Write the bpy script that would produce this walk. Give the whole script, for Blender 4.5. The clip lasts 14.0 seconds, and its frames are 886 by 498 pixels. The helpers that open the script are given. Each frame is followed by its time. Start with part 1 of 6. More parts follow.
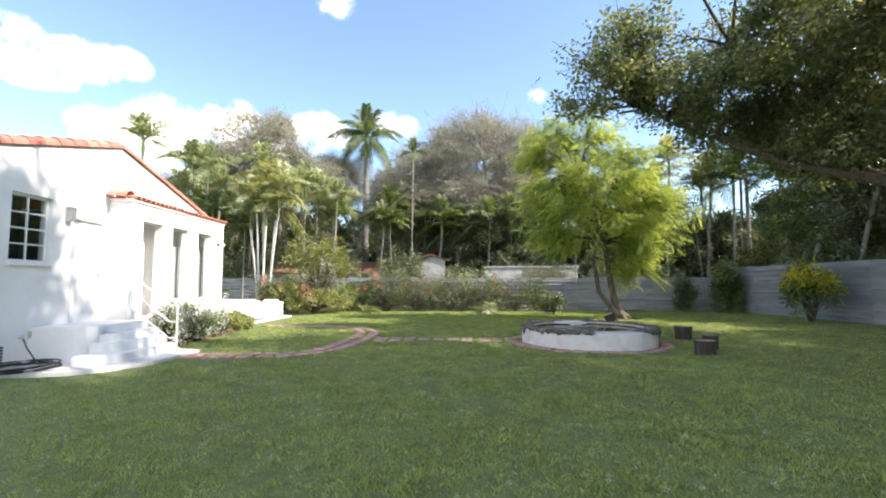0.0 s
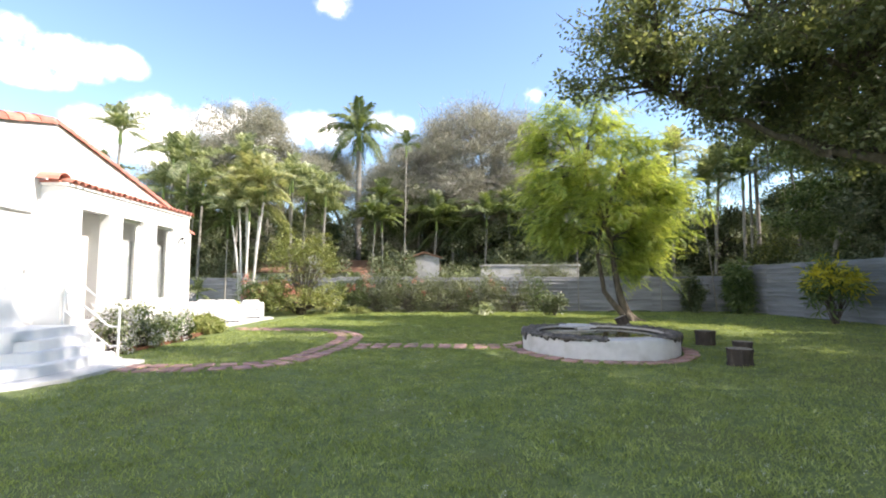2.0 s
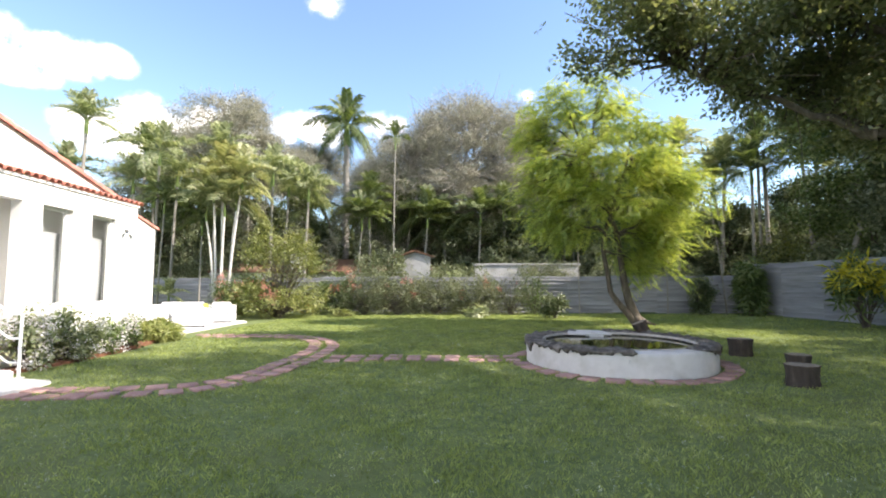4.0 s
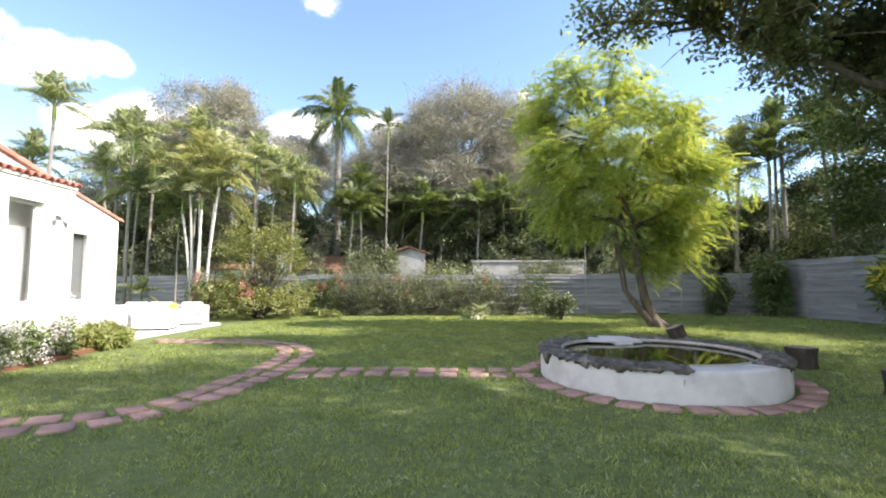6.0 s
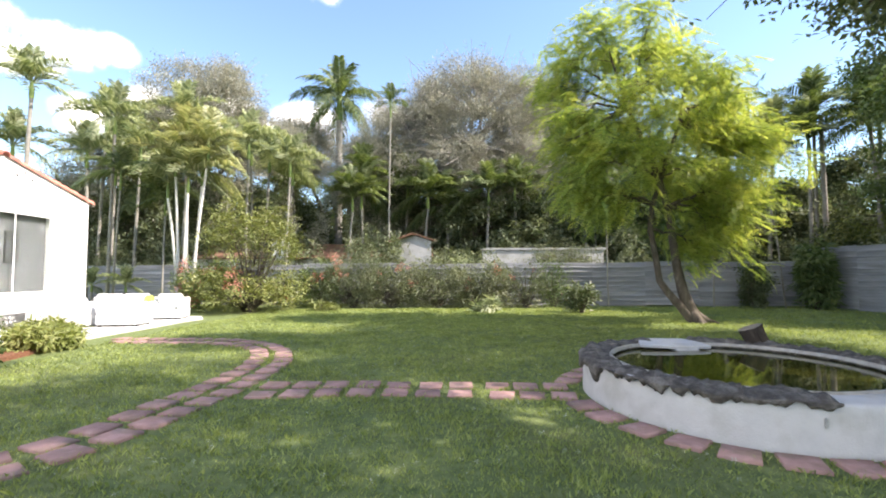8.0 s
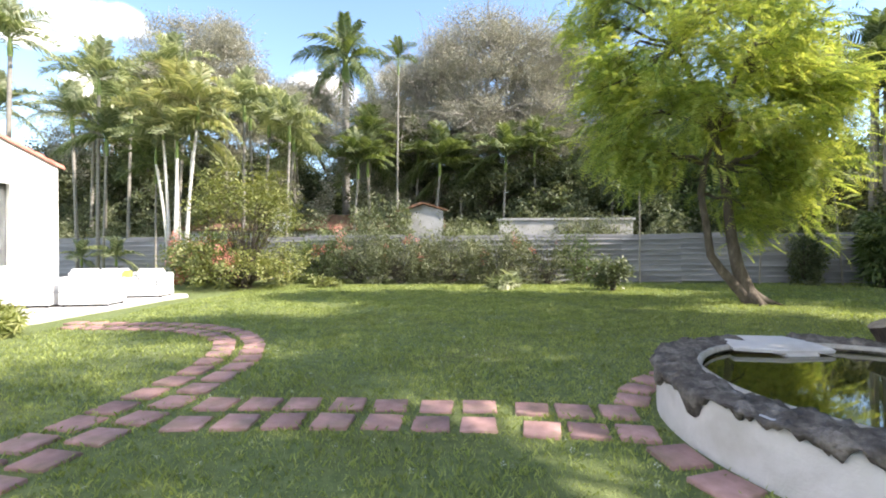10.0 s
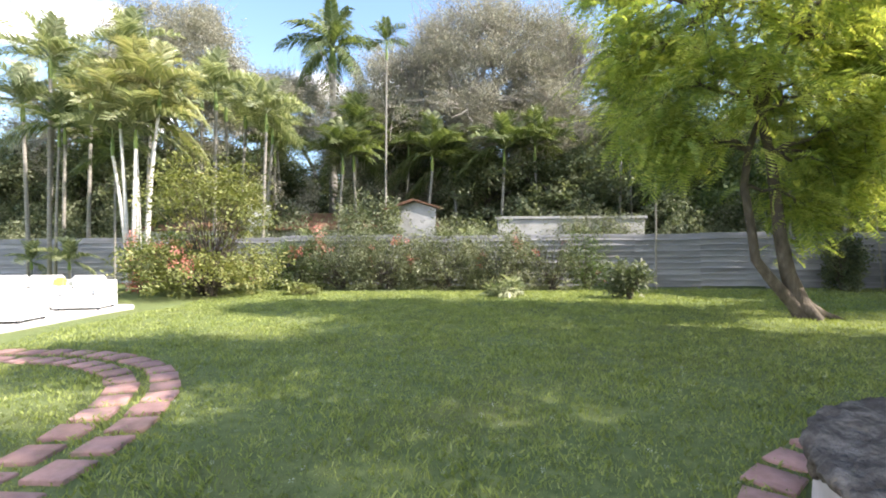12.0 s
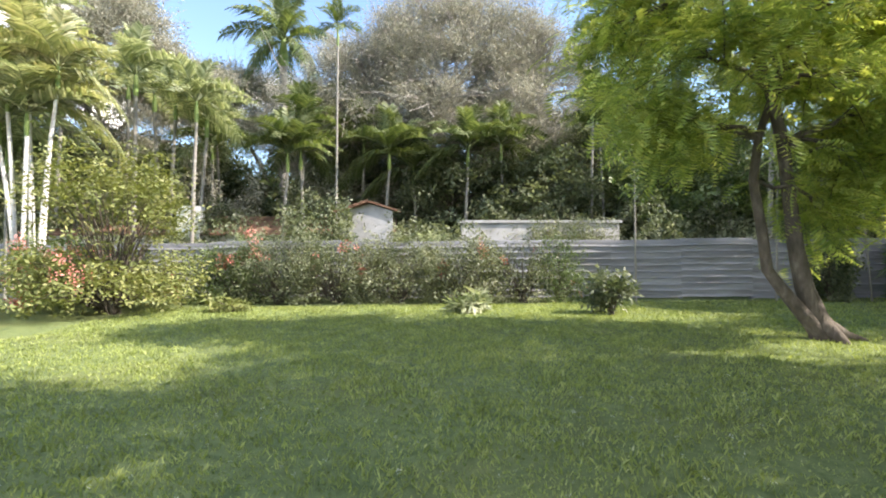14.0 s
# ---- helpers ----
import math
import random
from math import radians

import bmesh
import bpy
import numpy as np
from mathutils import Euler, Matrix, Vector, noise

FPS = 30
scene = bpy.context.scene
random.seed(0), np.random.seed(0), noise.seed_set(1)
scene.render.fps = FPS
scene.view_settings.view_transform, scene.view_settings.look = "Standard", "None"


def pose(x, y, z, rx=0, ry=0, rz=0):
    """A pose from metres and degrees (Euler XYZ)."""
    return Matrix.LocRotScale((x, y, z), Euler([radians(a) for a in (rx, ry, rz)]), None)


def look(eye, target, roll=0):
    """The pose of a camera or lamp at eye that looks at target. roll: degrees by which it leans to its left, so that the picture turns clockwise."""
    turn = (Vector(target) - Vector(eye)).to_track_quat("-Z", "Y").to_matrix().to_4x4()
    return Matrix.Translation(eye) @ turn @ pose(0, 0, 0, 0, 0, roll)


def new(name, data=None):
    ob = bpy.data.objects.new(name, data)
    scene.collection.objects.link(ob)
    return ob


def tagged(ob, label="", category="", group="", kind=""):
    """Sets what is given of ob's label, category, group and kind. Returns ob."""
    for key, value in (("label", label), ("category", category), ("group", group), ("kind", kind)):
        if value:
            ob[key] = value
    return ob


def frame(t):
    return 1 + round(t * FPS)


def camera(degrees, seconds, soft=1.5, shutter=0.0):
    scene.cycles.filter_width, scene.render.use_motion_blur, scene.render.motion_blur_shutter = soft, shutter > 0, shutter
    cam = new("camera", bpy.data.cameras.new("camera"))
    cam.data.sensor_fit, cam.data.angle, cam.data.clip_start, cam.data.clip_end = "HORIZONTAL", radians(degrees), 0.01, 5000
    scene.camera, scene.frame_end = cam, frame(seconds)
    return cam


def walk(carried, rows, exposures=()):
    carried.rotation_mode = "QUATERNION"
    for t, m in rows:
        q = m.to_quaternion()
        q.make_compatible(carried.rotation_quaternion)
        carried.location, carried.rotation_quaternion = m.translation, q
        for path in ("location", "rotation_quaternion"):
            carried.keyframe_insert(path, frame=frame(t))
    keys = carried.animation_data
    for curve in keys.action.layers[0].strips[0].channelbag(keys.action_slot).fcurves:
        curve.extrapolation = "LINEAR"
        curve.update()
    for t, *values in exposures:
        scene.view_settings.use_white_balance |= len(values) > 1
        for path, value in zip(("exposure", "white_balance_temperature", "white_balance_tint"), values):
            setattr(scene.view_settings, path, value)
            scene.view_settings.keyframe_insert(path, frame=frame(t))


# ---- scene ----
cam = camera(86.8, 14.0, soft=1.95)
METRES, EYE, TILT, LEAN, TURN = 13.4, 1.5, 0.0, -0.6, 0.0
ROWS = [
    (0.0, 0.0, 0.0, 0.0, 0.05, 4.47, 0.7),
    (0.5, 0.0061, 0.0275, -0.0011, 0.03, 4.47, 0.7),
    (1.0, 0.0091, 0.0567, -0.0018, -0.08, 4.47, 0.71),
    (1.5, 0.0096, 0.0871, -0.0015, -0.21, 4.43, 0.75),
    (2.0, 0.013, 0.1199, -0.002, -0.3, 4.45, 0.73),
    (2.5, 0.0133, 0.1533, -0.0022, -0.5, 4.46, 0.72),
    (3.0, 0.0146, 0.1883, -0.0018, -0.77, 4.44, 0.75),
    (5.5, 0.0253, 0.3632, -0.0038, -1.57, 4.57, 0.78),
    (6.0, 0.0252, 0.3986, -0.0055, -1.64, 4.4, 0.78),
    (6.5, 0.0244, 0.4358, -0.007, -1.73, 3.86, 0.79),
    (7.0, 0.0233, 0.4712, -0.0059, -1.75, 3.48, 0.84),
    (7.5, 0.0256, 0.5077, -0.0057, -1.37, 3.38, 0.85),
    (8.0, 0.0264, 0.5449, -0.0067, -0.85, 3.2, 0.84),
    (10.5, 0.0306, 0.7256, -0.0047, 0.88, -0.69, 0.83),
    (11.0, 0.0294, 0.7637, -0.0029, 0.76, -0.81, 0.84),
    (11.5, 0.0291, 0.8027, -0.0004, 0.61, -0.66, 0.86),
    (12.0, 0.0319, 0.8417, -0.0009, 0.04, -0.17, 0.9),
    (12.5, 0.0351, 0.8837, -0.0021, -1.34, 0.23, 0.9),
    (13.0, 0.0398, 0.9211, -0.0021, -2.46, 0.39, 0.89),
    (13.5, 0.0439, 0.9607, -0.0004, -3.71, 0.46, 0.93),
    (14.0, 0.0523, 0.9963, 0.001, -4.3, 0.55, 0.94),
]
walk(cam, [(t, pose(0, 0, EYE, TILT, LEAN, TURN) @ pose(METRES * x, METRES * y, METRES * z, 90 + pitch, roll, yaw)) for t, x, y, z, yaw, pitch, roll in ROWS],
     [(0.0, 1.53, 7050, 15), (8.0, 1.63, 7050, 15), (14.0, 1.82, 7000, 15)])

# ---------------------------------------------------------------- light
SUN_AZ, SUN_EL = 105.0, 42.0     # degrees: clockwise from +y, above the horizon
sun_from = Vector((math.sin(radians(SUN_AZ)) * math.cos(radians(SUN_EL)), math.cos(radians(SUN_AZ)) * math.cos(radians(SUN_EL)), math.sin(radians(SUN_EL))))
sun_data = bpy.data.lights.new("sun", "SUN")
sun_data.energy, sun_data.angle, sun_data.color = 4.0, radians(0.6), (1.0, 0.955, 0.90)
sun = new("sun", sun_data)
sun.matrix_world = look(sun_from * 60, (0, 0, 0))

world = bpy.data.worlds.new("sky")
scene.world = world
world.use_nodes = True


def build_sky():
    nt = world.node_tree
    n, l = nt.nodes, nt.links
    n.clear()
    out, bg, sky = n.new("ShaderNodeOutputWorld"), n.new("ShaderNodeBackground"), n.new("ShaderNodeTexSky")
    sky.sky_type, sky.sun_disc = "NISHITA", False
    sky.sun_elevation, sky.sun_rotation = radians(SUN_EL), radians(SUN_AZ)
    sky.air_density, sky.dust_density, sky.ozone_density = 1.05, 0.1, 1.0
    coord = n.new("ShaderNodeTexCoord")
    big, small = n.new("ShaderNodeTexNoise"), n.new("ShaderNodeTexNoise")
    big.inputs["Scale"].default_value, big.inputs["Detail"].default_value, big.inputs["Roughness"].default_value = 17.0, 9, 0.55
    small.inputs["Scale"].default_value, small.inputs["Detail"].default_value = 2.2, 6
    l.new(coord.outputs["Generated"], big.inputs["Vector"])
    l.new(coord.outputs["Generated"], small.inputs["Vector"])
    # cumulus banks: direction, reach (as the chord on the unit sphere), weight
    total = None
    for d, reach, weight in CLOUDS:
        v = Vector(d).normalized()
        dist = n.new("ShaderNodeVectorMath")
        dist.operation = "DISTANCE"
        sc = n.new("ShaderNodeVectorMath")
        sc.operation = "MULTIPLY"
        sc.inputs[1].default_value = (1, 1, 1.7)
        l.new(coord.outputs["Generated"], sc.inputs[0])
        l.new(sc.outputs[0], dist.inputs[0])
        dist.inputs[1].default_value = (v.x, v.y, v.z * 1.7)
        m = n.new("ShaderNodeMapRange")
        m.inputs["From Min"].default_value, m.inputs["From Max"].default_value = reach, 0.0
        m.inputs["To Min"].default_value, m.inputs["To Max"].default_value = 0.0, weight
        l.new(dist.outputs["Value"], m.inputs["Value"])
        if total is None:
            total = m.outputs[0]
        else:
            a = n.new("ShaderNodeMath")
            a.operation = "MAXIMUM"
            l.new(total, a.inputs[0]), l.new(m.outputs[0], a.inputs[1])
            total = a.outputs[0]
    soft = n.new("ShaderNodeMath")
    soft.operation = "MULTIPLY_ADD"
    soft.inputs[1].default_value, soft.inputs[2].default_value = 3.4, -0.7
    l.new(big.outputs["Fac"], soft.inputs[0])
    add = n.new("ShaderNodeMath")
    add.operation = "MULTIPLY"
    l.new(soft.outputs[0], add.inputs[0]), l.new(total, add.inputs[1])
    ramp = n.new("ShaderNodeValToRGB")
    ramp.color_ramp.interpolation = "EASE"
    ramp.color_ramp.elements[0].position, ramp.color_ramp.elements[1].position = 0.15, 0.50
    l.new(add.outputs[0], ramp.inputs["Fac"])
    tint = n.new("ShaderNodeMix")
    tint.data_type, tint.blend_type = "RGBA", "MULTIPLY"
    tint.inputs["Factor"].default_value = 1.0
    tint.inputs["B"].default_value = (0.86, 0.97, 1.07, 1)
    l.new(sky.outputs["Color"], tint.inputs["A"])
    mix = n.new("ShaderNodeMix")
    mix.data_type = "RGBA"
    mix.inputs["B"].default_value = (9.4, 9.3, 9.1, 1)
    l.new(ramp.outputs["Color"], mix.inputs["Factor"])
    l.new(tint.outputs["Result"], mix.inputs["A"])
    l.new(mix.outputs["Result"], bg.inputs["Color"])
    bg.inputs["Strength"].default_value = 0.12
    l.new(bg.outputs["Background"], out.inputs["Surface"])


CLOUDS = [
    ((-0.90, 1, 0.49), 0.085, 0.72), ((-0.79, 1, 0.50), 0.085, 0.7), ((-0.71, 1, 0.49), 0.065, 0.62), ((-0.97, 1, 0.55), 0.09, 0.62), ((-0.72, 1, 0.335), 0.10, 0.70), ((-0.60, 1, 0.36), 0.10, 0.72), ((-0.49, 1, 0.365), 0.10, 0.70), ((-0.43, 1, 0.365), 0.05, 0.6), ((-0.62, 1, 0.29), 0.09, 0.66),
    ((-0.27, 1, 0.33), 0.10, 0.68), ((-0.235, 1, 0.625), 0.07, 0.40), ((-0.11, 1, 0.345), 0.08, 0.5), ((-0.40, 1, 0.30), 0.10, 0.6), ((0.206, 1, 0.417), 0.06, 0.4),
    # unseen banks beside and behind the camera, added to brighten the shade
    ((0.8, -1, 0.5), 0.55, 0.62), ((-0.9, -0.4, 0.6), 0.55, 0.62), ((-0.2, -1, 0.35), 0.55, 0.62), ((-0.6, -0.8, 1.1), 0.5, 0.6), ((0.3, -0.6, 1.2), 0.45, 0.6), ((-1.0, 0.1, 0.35), 0.45, 0.6), ((0.95, 0.1, 0.3), 0.35, 0.6),
]
build_sky()

# ---------------------------------------------------------------- materials
def ramp_of(nt, stops):
    r = nt.nodes.new("ShaderNodeValToRGB")
    e = r.color_ramp.elements
    while len(e) < len(stops):
        e.new(0.5)
    for k, (p, c) in zip(e, stops):
        k.position, k.color = p, (*c, 1)
    return r


def material(name, stops, scale=4.0, detail=6, rough=0.8, bump=0.2, bump_scale=60.0, metal=0.0, spec=0.3, stain=None, stain_scale=0.7, stretch=(1, 1, 1), vary=0.0, bump_distance=0.01):
    """Two scales of noise over the colour stops, fine relief, an optional stain (colour, amount), and variation between pieces."""
    mat = bpy.data.materials.new(name)
    mat.use_nodes = True
    nt = mat.node_tree
    n, l = nt.nodes, nt.links
    b = n["Principled BSDF"]
    tc, mp = n.new("ShaderNodeTexCoord"), n.new("ShaderNodeMapping")
    mp.inputs["Scale"].default_value = stretch
    l.new(tc.outputs["Object"], mp.inputs["Vector"])
    src = mp.outputs["Vector"]
    if vary:
        oi = n.new("ShaderNodeObjectInfo")
        off = n.new("ShaderNodeVectorMath")
        off.operation = "MULTIPLY_ADD"
        off.inputs[1].default_value = (37, 19, 53)
        l.new(oi.outputs["Random"], off.inputs[0]), l.new(src, off.inputs[2])
        src = off.outputs[0]
    a = n.new("ShaderNodeTexNoise")
    a.inputs["Scale"].default_value, a.inputs["Detail"].default_value, a.inputs["Roughness"].default_value = scale, detail, 0.65
    l.new(src, a.inputs["Vector"])
    r = ramp_of(nt, stops)
    l.new(a.outputs["Fac"], r.inputs["Fac"])
    col = r.outputs["Color"]
    if stain:
        s = n.new("ShaderNodeTexNoise")
        s.inputs["Scale"].default_value, s.inputs["Detail"].default_value = stain_scale, 7
        l.new(src, s.inputs["Vector"])
        sr = n.new("ShaderNodeMapRange")
        sr.inputs["From Min"].default_value, sr.inputs["From Max"].default_value, sr.inputs["To Max"].default_value = 0.5, 0.68, stain[1]
        l.new(s.outputs["Fac"], sr.inputs["Value"])
        mx = n.new("ShaderNodeMix")
        mx.data_type = "RGBA"
        mx.inputs["B"].default_value = (*stain[0], 1)
        l.new(sr.outputs[0], mx.inputs["Factor"]), l.new(col, mx.inputs["A"])
        col = mx.outputs["Result"]
    if vary:
        hs = n.new("ShaderNodeHueSaturation")
        mr = n.new("ShaderNodeMapRange")
        mr.inputs["To Min"].default_value, mr.inputs["To Max"].default_value = 1 - vary, 1 + vary
        l.new(oi.outputs["Random"], mr.inputs["Value"]), l.new(mr.outputs[0], hs.inputs["Value"]), l.new(col, hs.inputs["Color"])
        col = hs.outputs["Color"]
    l.new(col, b.inputs["Base Color"])
    f = n.new("ShaderNodeTexNoise")
    f.inputs["Scale"].default_value, f.inputs["Detail"].default_value = bump_scale, 5
    l.new(src, f.inputs["Vector"])
    bp = n.new("ShaderNodeBump")
    bp.inputs["Strength"].default_value, bp.inputs["Distance"].default_value = bump, bump_distance
    l.new(f.outputs["Fac"], bp.inputs["Height"]), l.new(bp.outputs["Normal"], b.inputs["Normal"])
    rr = n.new("ShaderNodeMapRange")
    rr.inputs["To Min"].default_value, rr.inputs["To Max"].default_value = max(rough - 0.12, 0.02), min(rough + 0.12, 1)
    l.new(a.outputs["Fac"], rr.inputs["Value"]), l.new(rr.outputs[0], b.inputs["Roughness"])
    b.inputs["Metallic"].default_value, b.inputs["Specular IOR Level"].default_value = metal, spec
    return mat


def leaf_material(name, stops, through_colour, glow=0.35, rough=0.45, spec=0.4, scale=0.9, detail=3):
    """Leaves: colour varies leaf by leaf and over the crown; light passes through the blade."""
    mat = bpy.data.materials.new(name)
    mat.use_nodes = True
    nt = mat.node_tree
    n, l = nt.nodes, nt.links
    b, out = n["Principled BSDF"], n["Material Output"]
    geo, tc, noise_tex = n.new("ShaderNodeNewGeometry"), n.new("ShaderNodeTexCoord"), n.new("ShaderNodeTexNoise")
    noise_tex.inputs["Scale"].default_value, noise_tex.inputs["Detail"].default_value = scale, detail
    l.new(tc.outputs["Object"], noise_tex.inputs["Vector"])
    add = n.new("ShaderNodeMath")
    add.operation = "MULTIPLY_ADD"
    add.inputs[1].default_value = 0.55
    sub = n.new("ShaderNodeMath")
    sub.operation = "MULTIPLY_ADD"
    sub.inputs[1].default_value, sub.inputs[2].default_value = 1.3, -0.42
    l.new(noise_tex.outputs["Fac"], sub.inputs[0])
    l.new(geo.outputs["Random Per Island"], add.inputs[0]), l.new(sub.outputs[0], add.inputs[2])
    r = ramp_of(nt, stops)
    l.new(add.outputs[0], r.inputs["Fac"])
    l.new(r.outputs["Color"], b.inputs["Base Color"])
    b.inputs["Roughness"].default_value, b.inputs["Specular IOR Level"].default_value = rough, spec
    tr = n.new("ShaderNodeBsdfTranslucent")
    mx = n.new("ShaderNodeMix")
    mx.data_type, mx.blend_type = "RGBA", "MULTIPLY"
    mx.inputs["Factor"].default_value = 1
    mx.inputs["B"].default_value = (*through_colour, 1)
    l.new(r.outputs["Color"], mx.inputs["A"]), l.new(mx.outputs["Result"], tr.inputs["Color"])
    sh = n.new("ShaderNodeMixShader")
    sh.inputs["Fac"].default_value = glow
    l.new(b.outputs[0], sh.inputs[1]), l.new(tr.outputs[0], sh.inputs[2]), l.new(sh.outputs[0], out.inputs["Surface"])
    return mat


def glass_material(name, tint=(0.9, 0.95, 0.95)):
    mat = bpy.data.materials.new(name)
    mat.use_nodes = True
    b = mat.node_tree.nodes["Principled BSDF"]
    b.inputs["Base Color"].default_value = (*tint, 1)
    b.inputs["Roughness"].default_value, b.inputs["Transmission Weight"].default_value, b.inputs["IOR"].default_value = 0.02, 1.0, 1.45
    return mat


STUCCO = material("white_stucco", [(0.3, (0.76, 0.75, 0.73)), (0.7, (0.83, 0.82, 0.80))], 1.3, rough=0.85, bump=0.35, bump_scale=45, stain=((0.66, 0.64, 0.60), 0.35))
WHITE = material("white_paint", [(0.3, (0.76, 0.76, 0.75)), (0.7, (0.82, 0.82, 0.81))], 6, rough=0.5, bump=0.05)
CONCRETE = material("pale_concrete", [(0.3, (0.50, 0.50, 0.49)), (0.7, (0.62, 0.61, 0.59))], 2.5, rough=0.9, bump=0.4, bump_scale=80, stain=((0.4, 0.39, 0.36), 0.5))
TILE = material("terracotta", [(0.25, (0.36, 0.12, 0.085)), (0.55, (0.50, 0.20, 0.15)), (0.8, (0.60, 0.33, 0.28))], 5, rough=0.85, bump=0.3, vary=0.22, stain=((0.30, 0.2, 0.15), 0.5), stain_scale=3)
PAVER = material("red_paver", [(0.25, (0.30, 0.175, 0.155)), (0.6, (0.44, 0.27, 0.245)), (0.85, (0.54, 0.39, 0.36))], 7, rough=0.92, bump=0.6, bump_scale=110, vary=0.16, stain=((0.20, 0.16, 0.11), 0.6), stain_scale=4)
FENCE = material("grey_fence", [(0.3, (0.19, 0.195, 0.215)), (0.7, (0.31, 0.315, 0.34))], 1.6, rough=0.7, bump=0.25, bump_scale=30, stretch=(0.35, 1, 3), vary=0.16, stain=((0.15, 0.15, 0.15), 0.6), stain_scale=1.5)
GLASS = glass_material("window_glass")
DARK = material("dark_room", [(0.3, (0.03, 0.032, 0.035)), (0.7, (0.05, 0.05, 0.055))], 3)
ROOM = material("pale_room", [(0.3, (0.19, 0.195, 0.20)), (0.7, (0.24, 0.245, 0.25))], 2)
# grey that stands in for what the window panes reflect
BACKING = material("grey_backing", [(0.3, (0.06, 0.063, 0.068)), (0.7, (0.085, 0.088, 0.092))], 2)
BLACK = material("black_plastic", [(0.3, (0.015, 0.015, 0.016)), (0.7, (0.03, 0.03, 0.03))], 9, rough=0.45)
STEEL = material("galvanised_steel", [(0.3, (0.45, 0.46, 0.47)), (0.7, (0.6, 0.6, 0.6))], 12, rough=0.4, metal=0.8)
ROCK = material("dark_coral_rock", [(0.25, (0.035, 0.031, 0.028)), (0.48, (0.105, 0.094, 0.084)), (0.66, (0.23, 0.21, 0.19)), (0.9, (0.42, 0.40, 0.37))], 8, rough=0.95, bump=1.0, bump_scale=34, bump_distance=0.03)
PONDWALL = material("worn_white_render", [(0.25, (0.50, 0.49, 0.49)), (0.7, (0.63, 0.62, 0.62))], 3.0, rough=0.9, bump=0.5, bump_scale=50, stain=((0.36, 0.35, 0.32), 0.6), stain_scale=2.4)
WATER = bpy.data.materials.new("pond_water")
WATER.use_nodes = True
_b = WATER.node_tree.nodes["Principled BSDF"]
_b.inputs["Base Color"].default_value, _b.inputs["Roughness"].default_value, _b.inputs["Specular IOR Level"].default_value = (0.045, 0.045, 0.008, 1), 0.03, 0.8
BARK = material("grey_brown_bark", [(0.25, (0.05, 0.04, 0.032)), (0.55, (0.12, 0.10, 0.08)), (0.8, (0.24, 0.21, 0.18))], 7, rough=0.95, bump=1.0, bump_scale=26, stretch=(1, 1, 0.35), bump_distance=0.03)
PALEBARK = material("pale_palm_bark", [(0.25, (0.16, 0.148, 0.13)), (0.6, (0.29, 0.275, 0.245)), (0.85, (0.43, 0.41, 0.375))], 5, rough=0.9, bump=0.6, bump_scale=20, stretch=(0.3, 0.3, 3))
WHITEBARK = material("white_ringed_bark", [(0.25, (0.42, 0.41, 0.38)), (0.6, (0.66, 0.64, 0.60)), (0.85, (0.78, 0.76, 0.72))], 5, rough=0.9, bump=0.6, bump_scale=20, stretch=(0.3, 0.3, 3))
TWIG = material("grey_twigs", [(0.3, (0.22, 0.20, 0.18)), (0.7, (0.40, 0.37, 0.34))], 8, rough=0.95)
SHAFT = material("green_crownshaft", [(0.3, (0.10, 0.17, 0.04)), (0.7, (0.22, 0.28, 0.09))], 3, rough=0.5)
MULCH = material("red_brown_mulch", [(0.3, (0.10, 0.045, 0.025)), (0.7, (0.26, 0.12, 0.07))], 30, rough=1, bump=1, bump_scale=80)
FURNITURE = material("white_wicker", [(0.3, (0.70, 0.70, 0.69)), (0.7, (0.80, 0.80, 0.79))], 30, rough=0.6, bump=0.5, bump_scale=120)
CUSHION = material("white_cushion", [(0.3, (0.76, 0.76, 0.75)), (0.7, (0.82, 0.82, 0.81))], 5, rough=0.9, bump=0.3, bump_scale=15)
RED_PETAL = leaf_material("coral_red_petals", [(0.2, (0.58, 0.16, 0.13)), (0.8, (0.78, 0.36, 0.31))], (1.0, 0.75, 0.65), 0.3)
WHITE_PETAL = leaf_material("white_petals", [(0.2, (0.75, 0.72, 0.70)), (0.8, (0.85, 0.80, 0.80))], (1, 1, 1), 0.3)
GRASSLEAF = leaf_material("lawn_blades", [(0.08, (0.145, 0.18, 0.058)), (0.45, (0.275, 0.335, 0.105)), (0.8, (0.385, 0.44, 0.165)), (1.0, (0.48, 0.51, 0.30))], (1.2, 1.2, 0.6), 0.38, 0.55, 0.3, 2.4, 7)
L_JACARANDA = leaf_material("yellow_green_leaflets", [(0.1, (0.165, 0.25, 0.08)), (0.5, (0.325, 0.405, 0.12)), (0.9, (0.58, 0.60, 0.21))], (1.35, 1.3, 0.7), 0.5, 0.5, 0.3)
L_OAK = leaf_material("dark_green_leaves", [(0.1, (0.058, 0.08, 0.042)), (0.6, (0.135, 0.16, 0.088)), (0.95, (0.30, 0.32, 0.21))], (1.35, 1.4, 0.8), 0.36, 0.45, 0.4)
L_SHADE = leaf_material("grey_green_shade_leaves", [(0.1, (0.075, 0.095, 0.05)), (0.6, (0.16, 0.185, 0.10)), (0.95, (0.36, 0.375, 0.245))], (1.35, 1.35, 0.65), 0.42, 0.4, 0.5)
L_UNDER = leaf_material("dull_undergrowth_leaves", [(0.1, (0.075, 0.095, 0.054)), (0.6, (0.175, 0.20, 0.122)), (0.95, (0.38, 0.395, 0.29))], (1.3, 1.35, 0.85), 0.36, 0.6, 0.25)
